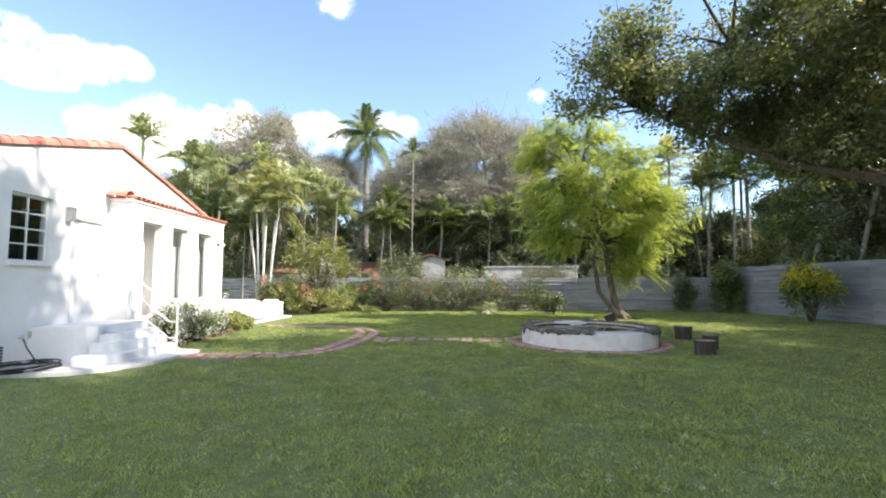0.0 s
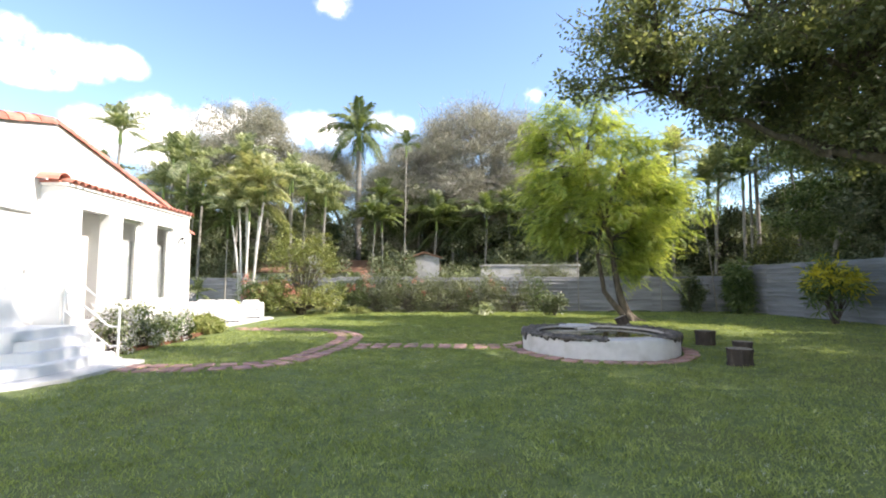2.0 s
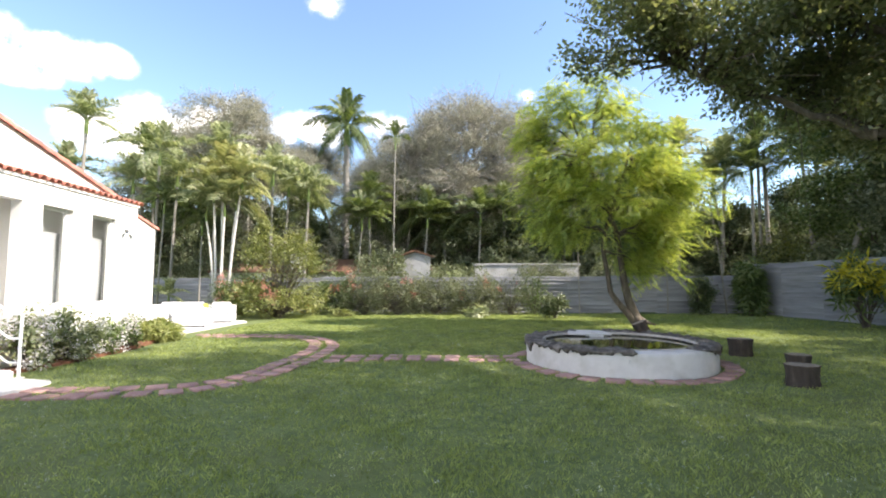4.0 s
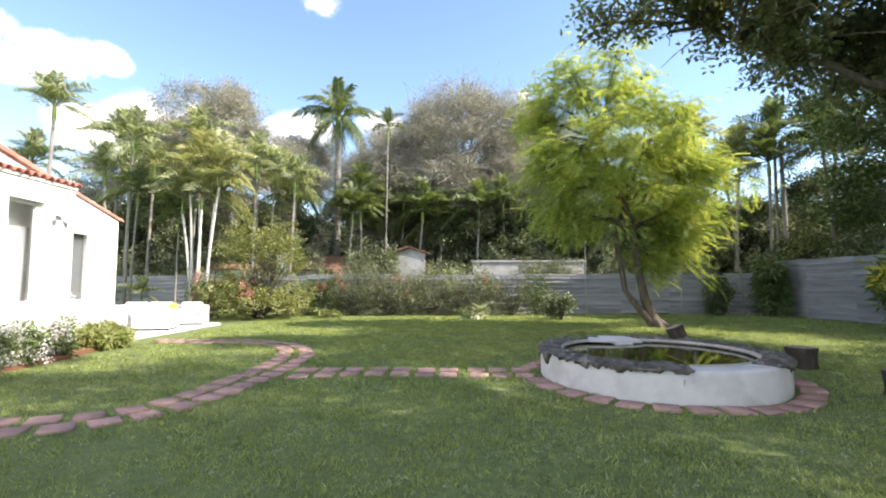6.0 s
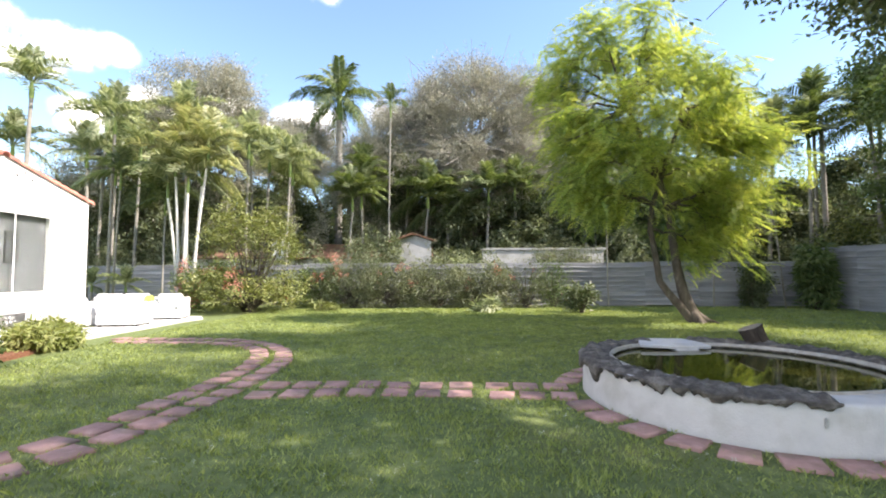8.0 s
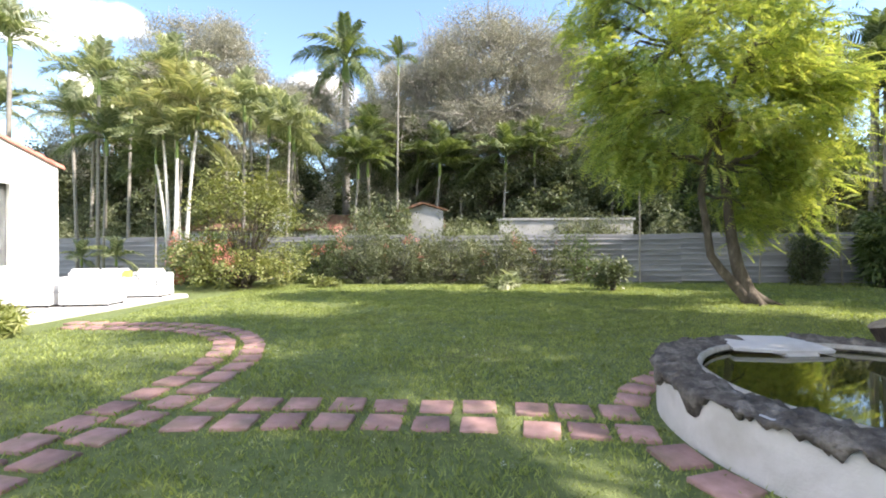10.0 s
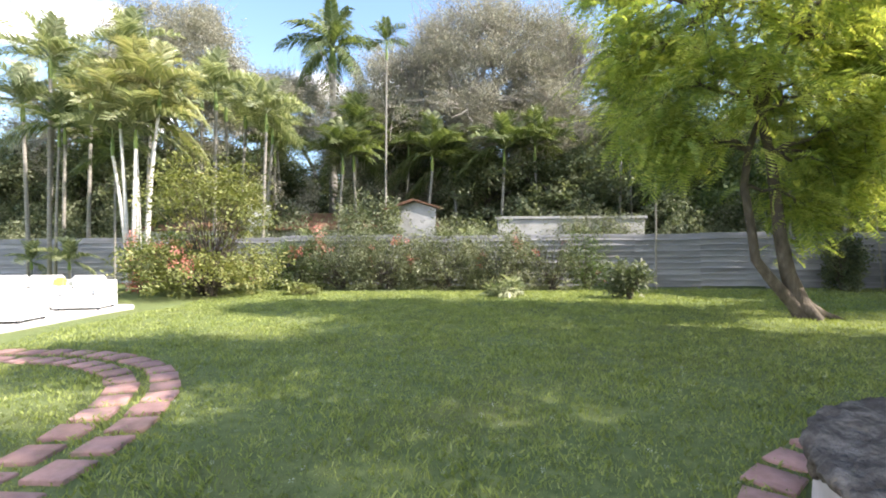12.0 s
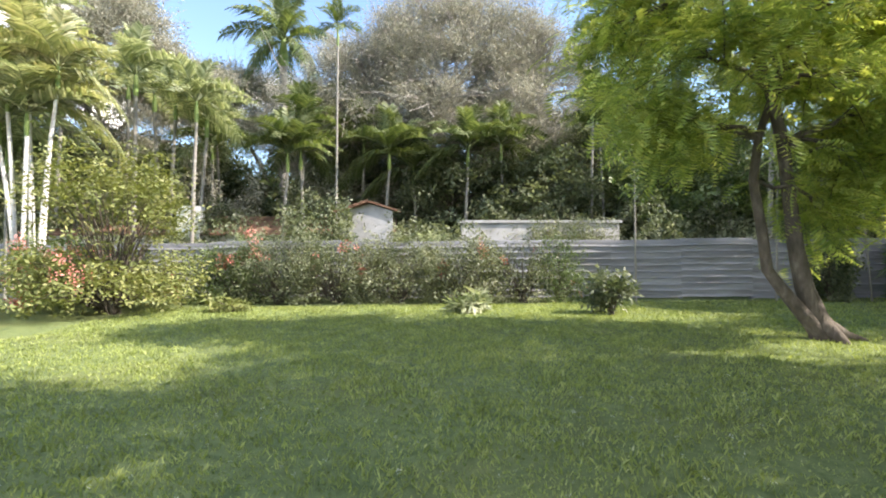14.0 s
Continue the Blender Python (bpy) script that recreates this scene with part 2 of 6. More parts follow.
L_BUSH = leaf_material("mid_green_leaves", [(0.1, (0.065, 0.10, 0.038)), (0.6, (0.14, 0.19, 0.07)), (0.95, (0.30, 0.34, 0.17))], (1.3, 1.45, 0.7), 0.3)
L_OLIVE = leaf_material("yellow_olive_leaves", [(0.1, (0.10, 0.125, 0.04)), (0.6, (0.22, 0.245, 0.085)), (0.95, (0.40, 0.39, 0.17))], (1.3, 1.3, 0.65), 0.3)
L_GREY = leaf_material("sparse_grey_olive_leaves", [(0.1, (0.21, 0.207, 0.165)), (0.6, (0.37, 0.362, 0.295)), (0.95, (0.55, 0.535, 0.46))], (1.1, 1.1, 0.9), 0.32, 0.75, 0.15)
L_PALM = leaf_material("palm_leaflets", [(0.1, (0.10, 0.135, 0.065)), (0.5, (0.225, 0.26, 0.135)), (0.9, (0.56, 0.57, 0.41))], (1.35, 1.4, 0.8), 0.34, 0.4, 0.5)
L_PALM_YELLOW = leaf_material("yellowing_palm_leaflets", [(0.1, (0.14, 0.175, 0.07)), (0.5, (0.29, 0.315, 0.15)), (0.9, (0.58, 0.56, 0.36))], (1.35, 1.35, 0.75), 0.32, 0.4, 0.5)
L_PALM_DARK = leaf_material("dark_palm_leaflets", [(0.1, (0.05, 0.075, 0.03)), (0.5, (0.10, 0.135, 0.055)), (0.9, (0.25, 0.28, 0.15))], (1.3, 1.4, 0.55), 0.28, 0.5, 0.3)
L_VINE = leaf_material("grey_green_climber_leaves", [(0.1, (0.085, 0.105, 0.055)), (0.6, (0.20, 0.225, 0.125)), (0.95, (0.46, 0.46, 0.34))], (1.2, 1.2, 0.6), 0.3, 0.5, 0.4)
L_MOUND = leaf_material("bright_strap_leaves", [(0.1, (0.16, 0.20, 0.06)), (0.6, (0.29, 0.32, 0.11)), (0.95, (0.46, 0.46, 0.22))], (1.2, 1.2, 0.5), 0.35)
MORTAR = material("weathered_mortar", [(0.3, (0.26, 0.24, 0.21)), (0.7, (0.48, 0.46, 0.42))], 9, rough=0.95, bump=0.8, bump_scale=40)
L_CROTON = leaf_material("yellow_green_croton_leaves", [(0.1, (0.22, 0.24, 0.03)), (0.4, (0.5, 0.45, 0.05)), (0.9, (0.8, 0.68, 0.08))], (1.3, 1.2, 0.4), 0.3)


# ---------------------------------------------------------------- tools
def part(name, bm, mat, parent=None, label=""):
    """Links a bmesh as one mesh object, under a thing or a part."""
    me = bpy.data.meshes.new(name)
    bm.to_mesh(me)
    bm.free()
    me.materials.append(mat)
    ob = new(name, me)
    if parent:
        ob.parent = parent
    return tagged(ob, label)


def share(name, mesh, parent, m):
    """One more object on a mesh that others use as well."""
    ob = new(name, mesh)
    ob.parent = parent
    ob.matrix_basis = m
    return ob


def mesh_of(name, verts, quads, mat, tris=None, smooth=False):
    """A mesh from arrays; quads is (n, 4), tris (m, 3)."""
    me = bpy.data.meshes.new(name)
    v = np.asarray(verts, dtype=np.float32)
    q = np.zeros((0, 4), np.int32) if quads is None else np.asarray(quads, np.int32)
    t = np.zeros((0, 3), np.int32) if tris is None else np.asarray(tris, np.int32)
    me.vertices.add(len(v)), me.loops.add(q.size + t.size), me.polygons.add(len(q) + len(t))
    me.vertices.foreach_set("co", v.ravel())
    me.loops.foreach_set("vertex_index", np.concatenate([q.ravel(), t.ravel()]).astype(np.int32))
    starts = np.concatenate([np.arange(len(q)) * 4, q.size + np.arange(len(t)) * 3]).astype(np.int32)
    me.polygons.foreach_set("loop_start", starts)
    me.update(calc_edges=True)
    me.validate()
    if smooth:
        me.shade_smooth()
    me.materials.append(mat)
    return me


def box(bm, x0, y0, z0, x1, y1, z1, bevel=0.0, m=None):
    r = bmesh.ops.create_cube(bm, size=1.0)
    vs = r["verts"]
    for v in vs:
        v.co = Vector((x0 + (v.co.x + 0.5) * (x1 - x0), y0 + (v.co.y + 0.5) * (y1 - y0), z0 + (v.co.z + 0.5) * (z1 - z0)))
        if m:
            v.co = m @ v.co
    if bevel:
        es = list({e for v in vs for e in v.link_edges})
        bmesh.ops.bevel(bm, geom=es, offset=bevel, segments=2, affect="EDGES")
    return bm


def boxed(*a, **k):
    return box(bmesh.new(), *a, **k)


def tube_arrays(path, radii, sides=7):
    """Vertices and quads of a tapered tube along a path."""
    path = [Vector(p) for p in path]
    vs, qs = [], []
    ref = Vector((0.31, 0.95, 0.1))
    for i, p in enumerate(path):
        d = (path[min(i + 1, len(path) - 1)] - path[max(i - 1, 0)]).normalized()
        a = d.cross(ref).normalized() if abs(d.dot(ref)) < 0.98 else d.cross(Vector((1, 0, 0))).normalized()
        b = d.cross(a)
        for k in range(sides):
            th = 2 * math.pi * k / sides
            vs.append(p + (a * math.cos(th) + b * math.sin(th)) * radii[i])
    for i in range(len(path) - 1):
        for k in range(sides):
            k2 = (k + 1) % sides
            qs.append((i * sides + k, i * sides + k2, (i + 1) * sides + k2, (i + 1) * sides + k))
    return [tuple(v) for v in vs], qs


def tubes(name, list_of, mat, parent=None, sides=7, label=""):
    """One mesh of several tubes: [(path, radii), ...]."""
    V, Q = [], []
    for path, radii in list_of:
        v, q = tube_arrays(path, radii, sides)
        o = len(V)
        V += v
        Q += [tuple(i + o for i in f) for f in q]
    ob = new(name, mesh_of(name, V, Q, mat, smooth=True))
    if parent:
        ob.parent = parent
    return tagged(ob, label)


def empty(name, x, y, z=0.0, rz=0.0, label="", category="", group="", kind=""):
    ob = new(name)
    ob.matrix_basis = pose(x, y, z, 0, 0, rz)
    ob.empty_display_size = 0.2
    return tagged(ob, label, category, group, kind)


def rotations(rng, n, tilt_mean=0.0, tilt_sd=0.6, yaw=None):
    """Random frames: a turn about z, then a tilt of the blade from level."""
    yaw = rng.uniform(0, 2 * np.pi, n) if yaw is None else yaw
    pitch = rng.normal(tilt_mean, tilt_sd, n)
    roll = rng.normal(0, tilt_sd, n)
    cy, sy, cp, sp, cr, sr = np.cos(yaw), np.sin(yaw), np.cos(pitch), np.sin(pitch), np.cos(roll), np.sin(roll)
    R = np.empty((n, 3, 3))
    R[:, 0, 0], R[:, 0, 1], R[:, 0, 2] = cy * cp, cy * sp * sr - sy * cr, cy * sp * cr + sy * sr
    R[:, 1, 0], R[:, 1, 1], R[:, 1, 2] = sy * cp, sy * sp * sr + cy * cr, sy * sp * cr - cy * sr
    R[:, 2, 0], R[:, 2, 1], R[:, 2, 2] = -sp, cp * sr, cp * cr
    return R


def scatter(name, template, places, R, sizes, mat, parent=None, label=""):
    """One mesh of many copies of a small template (vertices, quads)."""
    tv, tq = np.asarray(template[0], float), np.asarray(template[1], int)
    n = len(places)
    V = np.einsum("nij,vj->nvi", R, tv) * np.asarray(sizes)[:, None, None] + np.asarray(places)[:, None, :]
    Q = (tq[None] + (np.arange(n) * len(tv))[:, None, None]).reshape(-1, 4)
    ob = new(name, mesh_of(name, V.reshape(-1, 3), Q, mat))
    if parent:
        ob.parent = parent
    return tagged(ob, label)


def leaf_template(n, length, width, spread, seed, droop=0.25):
    """A twig of n pointed leaves set round it, about 1 unit across."""
    rng = np.random.default_rng(seed)
    V, Q = [], []
    for i in range(n):
        a = i * 2.4 + rng.uniform(-0.4, 0.4)
        o = np.array([math.cos(a), math.sin(a), rng.uniform(-0.5, 0.5)]) * spread * rng.uniform(0.3, 1)
        d = np.array([math.cos(a), math.sin(a), rng.uniform(-droop * 2, droop)])
        d /= np.linalg.norm(d)
        s = np.cross(d, (0, 0, 1))
        s = s / np.linalg.norm(s) + np.array([0, 0, rng.uniform(-0.5, 0.5)])
        k = len(V)
        V += [o, o + d * length * 0.5 + s * width * 0.5, o + d * length + np.array([0, 0, -droop * length * 0.5]), o + d * length * 0.5 - s * width * 0.5]
        Q.append((k, k + 1, k + 2, k + 3))
    return V, Q


def feather_template(pairs, length, pinna, width):
    """A flat compound leaf: rachis along x with pairs of narrow pinnae, drooping towards the tip."""
    V, Q = [], []
    for i in range(pairs):
        u = (i + 0.7) / pairs
        x, z = u * length, -0.35 * length * u * u
        pl = pinna * math.sin(math.pi * (0.18 + 0.78 * u)) + 0.02
        for s in (-1, 1):
            k = len(V)
            V += [(x, 0, z), (x + pl * 0.35, s * pl * 0.5 + width * 0.4, z - 0.02), (x + pl * 0.55, s * pl, z - pl * 0.18), (x + pl * 0.28 + width, s * pl * 0.5 - width * 0.4, z - 0.02)]
            Q.append((k, k + 1, k + 2, k + 3))
    return V, Q


TWIG5 = leaf_template(5, 0.75, 0.34, 0.45, 1)
TWIG6 = leaf_template(6, 0.6, 0.22, 0.6, 2, 0.4)
LONGLEAF = leaf_template(5, 1.1, 0.2, 0.12, 3, 0.5)
FEATHER = feather_template(9, 1.0, 0.34, 0.08)


def bend(p0, p1, n, sag, rng, wobble):
    """A wavering path from p0 to p1 that bows by sag."""
    p0, p1 = Vector(p0), Vector(p1)
    out = []
    for i in range(n + 1):
        u = i / n
        w = math.sin(math.pi * u)
        out.append(p0.lerp(p1, u) + Vector((rng.normal(0, wobble) * w, rng.normal(0, wobble) * w, sag * w + rng.normal(0, wobble) * w * 0.6)))
    return out


def gnarl(path, rng, amount=0.13):
    """The path with crooked extra points between its own."""
    out = [path[0]]
    for a, b in zip(path, path[1:]):
        for u in (0.35, 0.7):
            out.append(a.lerp(b, u) + Vector(rng.normal(0, amount, 3)))
        out.append(b)
    return out


def broadleaf(name, base, top, trunk_r, blobs, clumps, per, clump_r, leaf, leaf_size, mat, seed, label, category="tree", bark=None, limbs=None, twigs=0, tilt=(0.2, 0.6), group="", flat=0.6, even=1.0, twig=None):
    """A tree: trunk from base to top, limbs to clumps of leaves spread through the blobs (centre, radii) that make up its crown."""
    rng = np.random.default_rng(seed)
    bark = bark or BARK
    root = empty(name, *base, label=label, category=category, group=group)
    b, t = Vector((0, 0, 0)), Vector(top) - Vector(base)
    trunk = bend(b, t, 7, 0, rng, trunk_r * 0.5)
    trunk[0].z -= 0.15
    tubes("trunk", [(trunk, [trunk_r * (1.5 if i == 0 else 1 - 0.5 * i / 7) for i in range(8)])], bark, root, 10)
    vol = np.array([r[0] * r[1] * r[2] for _, r in blobs]) ** even
    centres = []
    while len(centres) < clumps:
        c, r = blobs[rng.choice(len(blobs), p=vol / vol.sum())]
        d = rng.normal(size=3)
        d /= np.linalg.norm(d)
        rad = rng.uniform(0.45, 1.0) ** 0.6
        centres.append([c[i] - base[i] + d[i] * r[i] * rad for i in range(3)])
    centres = np.array(centres)
    if limbs:
        main = [gnarl([Vector(p) - Vector(base) for p in l], rng) for l in limbs]
        for l in main:
            tubes("limb", [(l, [trunk_r * (0.52 - 0.44 * (i / (len(l) - 1)) ** 0.8) for i in range(len(l))])], bark, root, 8)
    else:
        main = []
        for c, r in blobs:
            main.append(bend(t * 0.92, [c[i] - base[i] for i in range(3)], 5, 0.1 * r[2], rng, 0.12 * r[0] * 0.4))
        for l in main:
            tubes("limb", [(l, [trunk_r * (0.5 - 0.36 * i / (len(l) - 1)) for i in range(len(l))])], bark, root, 7)
    nodes = np.array([p for l in main for p in l[1:]])
    br = []
    for c in centres:
        k = np.argmin(((nodes - c) ** 2).sum(1) + rng.uniform(0, 1.5, len(nodes)))
        p = bend(nodes[k], c, 4, rng.uniform(0, 0.4), rng, 0.12)
        r0 = trunk_r * 0.16
        br.append((p, [r0 * (1 - 0.75 * i / 4) for i in range(5)]))
        for _ in range(twigs):
            e = c + rng.normal(size=3) * clump_r * 0.9
            br.append((bend(p[2 + rng.integers(2)], e, 3, 0.05, rng, 0.07), [r0 * 0.32 * (1 - 0.6 * i / 3) for i in range(4)]))
    tagged(tubes("twigwork", br, twig or (TWIG if twigs else bark), root, 5), kind="stuff")
    n = clumps * per
    if n:
        pos = np.repeat(centres, per, 0) + rng.normal(size=(n, 3)) * np.array([1, 1, flat]) * clump_r * 0.55
        pos[:, 2] = np.maximum(pos[:, 2], 0.1)
        scatter("crown", leaf, pos, rotations(rng, n, *tilt), rng.uniform(0.7, 1.3, n) * leaf_size, mat, root)
    return root


def frond_mesh(name, length, rise, drop, leaflets, leaf_len, leaf_w, mat, seed, vee=0.5, hang=0.35):
    """A feather palm's leaf: an arching rachis from the origin along x, with two ranks of leaflets."""
    rng = np.random.default_rng(seed)
    V, Q = [], []
    def spine(u):
        return np.array([length * (u - 0.12 * u * u), 0.0, rise * length * u - drop * length * u * u])
    ring = [spine(i / 10) for i in range(11)]
    v, q = tube_arrays(ring, [0.03 * length / 2.4 * (1 - 0.85 * i / 10) + 0.004 for i in range(11)], 5)
    V += [np.array(p) for p in v]
    Q += list(q)
    for i in range(leaflets):
        u = 0.14 + 0.86 * (i + 0.5) / leaflets
        p = spine(u)
        d = spine(min(u + 0.03, 1.03)) - spine(u - 0.03)
        d /= np.linalg.norm(d)
        ll = leaf_len * (0.45 + 0.75 * math.sin(math.pi * min(0.15 + 0.8 * u, 1))) * rng.uniform(0.85, 1.12)
        for s in (-1, 1):
            out = np.array([0, s, 0.0]) * math.cos(vee) + np.array([0, 0, 1.0]) * math.sin(vee) * rng.uniform(0.4, 1.2)
            w = d * 0.55 + out
            w /= np.linalg.norm(w)
            mid = p + w * ll * 0.5
            tip = p + w * ll * 0.92 + np.array([0, 0, -hang * ll * rng.uniform(0.6, 1.5)])
            e = d * leaf_w * 0.5
            k = len(V)
            V += [p - e * 0.5, p + e * 0.5, mid + e, tip + e * 0.15, tip - e * 0.15, mid - e]
            Q += [(k, k + 1, k + 2, k + 5), (k + 5, k + 2, k + 3, k + 4)]
    return mesh_of(name, np.array(V), Q, mat)


def frond_set(prefix, length, leaf_len, leaf_w, mat, seed, leaflets=34, hang=0.4):
    return [frond_mesh(prefix + "_upright", length, 0.55, 0.38, leaflets, leaf_len, leaf_w, mat, seed, 0.65, hang),
            frond_mesh(prefix + "_arching", length, 0.35, 0.62, leaflets, leaf_len, leaf_w, mat, seed + 1, 0.6, hang),
            frond_mesh(prefix + "_hanging", length, 0.05, 0.85, leaflets, leaf_len, leaf_w, mat, seed + 2, 0.2, hang + 0.2)]


def palm(x, y, height, r, fronds, n, scale, seed, label, lean=(0, 0), shaft=0.9, name="palm_tree", bark=None, group="", base_z=0.0, low=(0.5, 1.0, -76, 66)):
    """A feather palm: ringed slender trunk, crownshaft, and a head of fronds."""
    rng = np.random.default_rng(seed)
    root = empty(name, x, y, base_z, label=label, category="palm", group=group)
    steps = 12
    path = [Vector((lean[0] * (i / steps) ** 1.6, lean[1] * (i / steps) ** 1.6, height * i / steps - (0.1 if i == 0 else 0))) for i in range(steps + 1)]
    tubes("trunk", [(path, [r * (1.25 if i == 0 else 1.05 - 0.3 * i / steps) for i in range(steps + 1)])], bark or PALEBARK, root, 9)
    top = path[-1]
    if shaft:
        tubes("crownshaft", [([top - Vector((0, 0, 0.02)), top + Vector((0, 0, shaft * 0.3)), top + Vector((0, 0, shaft))], [r * 0.95, r * 1.05, r * 0.5])], SHAFT, root, 9)
    head = top + Vector((0, 0, shaft * 0.95))
    for i in range(n):
        u = i / max(n - 1, 1)
        kind = 0 if u < low[0] else (1 if u < low[1] else 2)
        rz = i * 137.5 + rng.uniform(-15, 15)
        tilt = low[2] + low[3] * u + rng.uniform(-9, 9)
        s = scale * rng.uniform(0.85, 1.1) * (0.85 if kind == 0 else 1)
        share("frond", fronds[kind], root, Matrix.Translation(head - Vector((0, 0, shaft * 0.12 * u))) @ pose(0, 0, 0, 0, 0, rz) @ pose(0, 0, 0, rng.uniform(-14, 14), tilt, 0) @ Matrix.Scale(s, 4))
    return root

# ---------------------------------------------------------------- ground
def lawn_material():
    mat = material("lawn_soil", [(0.3, (0.10, 0.135, 0.046)), (0.55, (0.165, 0.21, 0.075)), (0.8, (0.23, 0.265, 0.11))], 9, rough=0.95, bump=1.0, bump_scale=55, bump_distance=0.03, stain=((0.15, 0.17, 0.06), 0.8), stain_scale=0.5)
    return mat


LAWN = lawn_material()


def lift(x, y):
    """The lawn's slight unevenness."""
    return 0.018 * math.sin(x * 0.9 + 1.3) * math.sin(y * 0.7) + 0.01 * math.sin(x * 2.3 + y * 1.7)


def ground():
    xs = np.concatenate([[-2500, -600, -150, -60], np.linspace(-34, 34, 110), [60, 150, 600, 2500]])
    ys = np.concatenate([[-2500, -600, -150, -50], np.linspace(-20, 45, 100), [70, 160, 600, 2500]])
    V = [(x, y, lift(x, y) - 0.02 if abs(x) < 40 and -25 < y < 50 else -0.02) for y in ys for x in xs]
    n = len(xs)
    Q = [(j * n + i, j * n + i + 1, (j + 1) * n + i + 1, (j + 1) * n + i) for j in range(len(ys) - 1) for i in range(n - 1)]
    ob = new("ground", mesh_of("ground", V, Q, LAWN, smooth=True))
    tagged(ob, "mown green lawn reaching to the garden fence", "lawn", kind="structure")


ground()


# ---------------------------------------------------------------- house
def prism_wall(bm, plane_x, thick, outline):
    """A wall in the plane x = plane_x (its outer face), from an outline in (y, z)."""
    front = [bm.verts.new((plane_x, y, z)) for y, z in outline]
    back = [bm.verts.new((plane_x - thick, y, z)) for y, z in outline]
    bm.faces.new(front)
    bm.faces.new(list(reversed(back)))
    k = len(outline)
    for i in range(k):
        bm.faces.new((front[i], back[i], back[(i + 1) % k], front[(i + 1) % k]))


GX, BX, WX = -7.95, -7.42, -11.3     # gable wall, glazed bay, rear wing
APEX_Y, APEX_Z, EAVE_Z = 11.35, 4.92, 3.72

house = empty("house", GX, 11.3, 0, label="white stucco house with terracotta tile roof edge", category="house", kind="structure")
house_inv = house.matrix_basis.inverted()


def hpart(name, bm, mat, label="", parent=None):
    ob = part(name, bm, mat, None, label)
    ob.parent = parent or house
    ob.matrix_parent_inverse = house_inv
    return ob


def rake_z(y):
    return APEX_Z - (APEX_Z - EAVE_Z) / 4.45 * abs(y - APEX_Y)


def gable_pieces():
    """The gable wall in strips around the small window and the hidden bay."""
    y0, y1 = 6.0, 15.8
    wy0, wy1, wz0, wz1 = 8.53, 9.44, 1.96, 3.27
    for ya, yb, za, cut in ((y0, wy0, -0.1, None), (wy0, wy1, -0.1, wz0), (wy0, wy1, wz1, None), (wy1, APEX_Y, -0.1, None), (APEX_Y, y1, -0.1, None)):
        bm = bmesh.new()
        if cut:
            prism_wall(bm, GX, 0.25, [(ya, za), (yb, za), (yb, cut), (ya, cut)])
        else:
            prism_wall(bm, GX, 0.25, [(ya, za), (yb, za), (yb, rake_z(yb)), (ya, rake_z(ya))])
        bmesh.ops.recalc_face_normals(bm, faces=bm.faces)
        hpart("wall", bm, STUCCO)
    # body behind: side walls and rear, closing the house
    hpart("wall", boxed(-16, 5.75, -0.1, GX - 0.25, 6.0, 3.5), STUCCO)
    hpart("wall", boxed(-16, 15.55, -0.1, GX - 0.25, 15.8, 3.7), STUCCO)
    hpart("wall", boxed(-16.25, 5.75, -0.1, -16, 23.1, 3.7), STUCCO)


gable_pieces()


def roof_plane(y_low, z_low, y_high, z_high, x0, x1):
    bm = bmesh.new()
    a = [bm.verts.new((x, y, z)) for x, y, z in ((x0, y_low, z_low), (x1, y_low, z_low), (x1, y_high, z_high), (x0, y_high, z_high))]
    b = [bm.verts.new(v.co + Vector((0, 0, 0.08))) for v in a]
    bm.faces.new(a), bm.faces.new(b)
    for i in range(4):
        bm.faces.new((a[i], a[(i + 1) % 4], b[(i + 1) % 4], b[i]))
    bmesh.ops.recalc_face_normals(bm, faces=bm.faces)
    return bm


hpart("roof", roof_plane(15.7, EAVE_Z - 0.12, APEX_Y, APEX_Z - 0.12, -16, GX - 0.02), TILE)
hpart("roof", roof_plane(6.0, rake_z(6.0) - 0.12, APEX_Y, APEX_Z - 0.12, -16, GX - 0.02), TILE)


def barrel(length, r, thick=0.018, flare=1.18):
    """A half-round clay tile along +x, hollow side down, wider at its lower end."""
    bm = bmesh.new()
    rows = []
    for x, k in ((0, 1.0), (length, flare)):
        outer = [bm.verts.new((x, r * k * math.cos(a), r * k * math.sin(a))) for a in np.linspace(0, math.pi, 8)]
        inner = [bm.verts.new((x, (r * k - thick) * math.cos(a), (r * k - thick) * math.sin(a))) for a in np.linspace(0, math.pi, 8)]
        rows.append((outer, inner))
    (o0, i0), (o1, i1) = rows
    for k in range(7):
        bm.faces.new((o0[k], o0[k + 1], o1[k + 1], o1[k]))
        bm.faces.new((i0[k], i1[k], i1[k + 1], i0[k + 1]))
        bm.faces.new((o1[k], o1[k + 1], i1[k + 1], i1[k]))
        bm.faces.new((o0[k + 1], o0[k], i0[k], i0[k + 1]))
    bmesh.ops.recalc_face_normals(bm, faces=bm.faces)
    me = bpy.data.meshes.new("ridge_tile")
    bm.to_mesh(me)
    bm.free()
    me.materials.append(TILE)
    return me


RIDGE = barrel(0.46, 0.155, 0.02, 1.12)
COVER = barrel(0.5, 0.075)


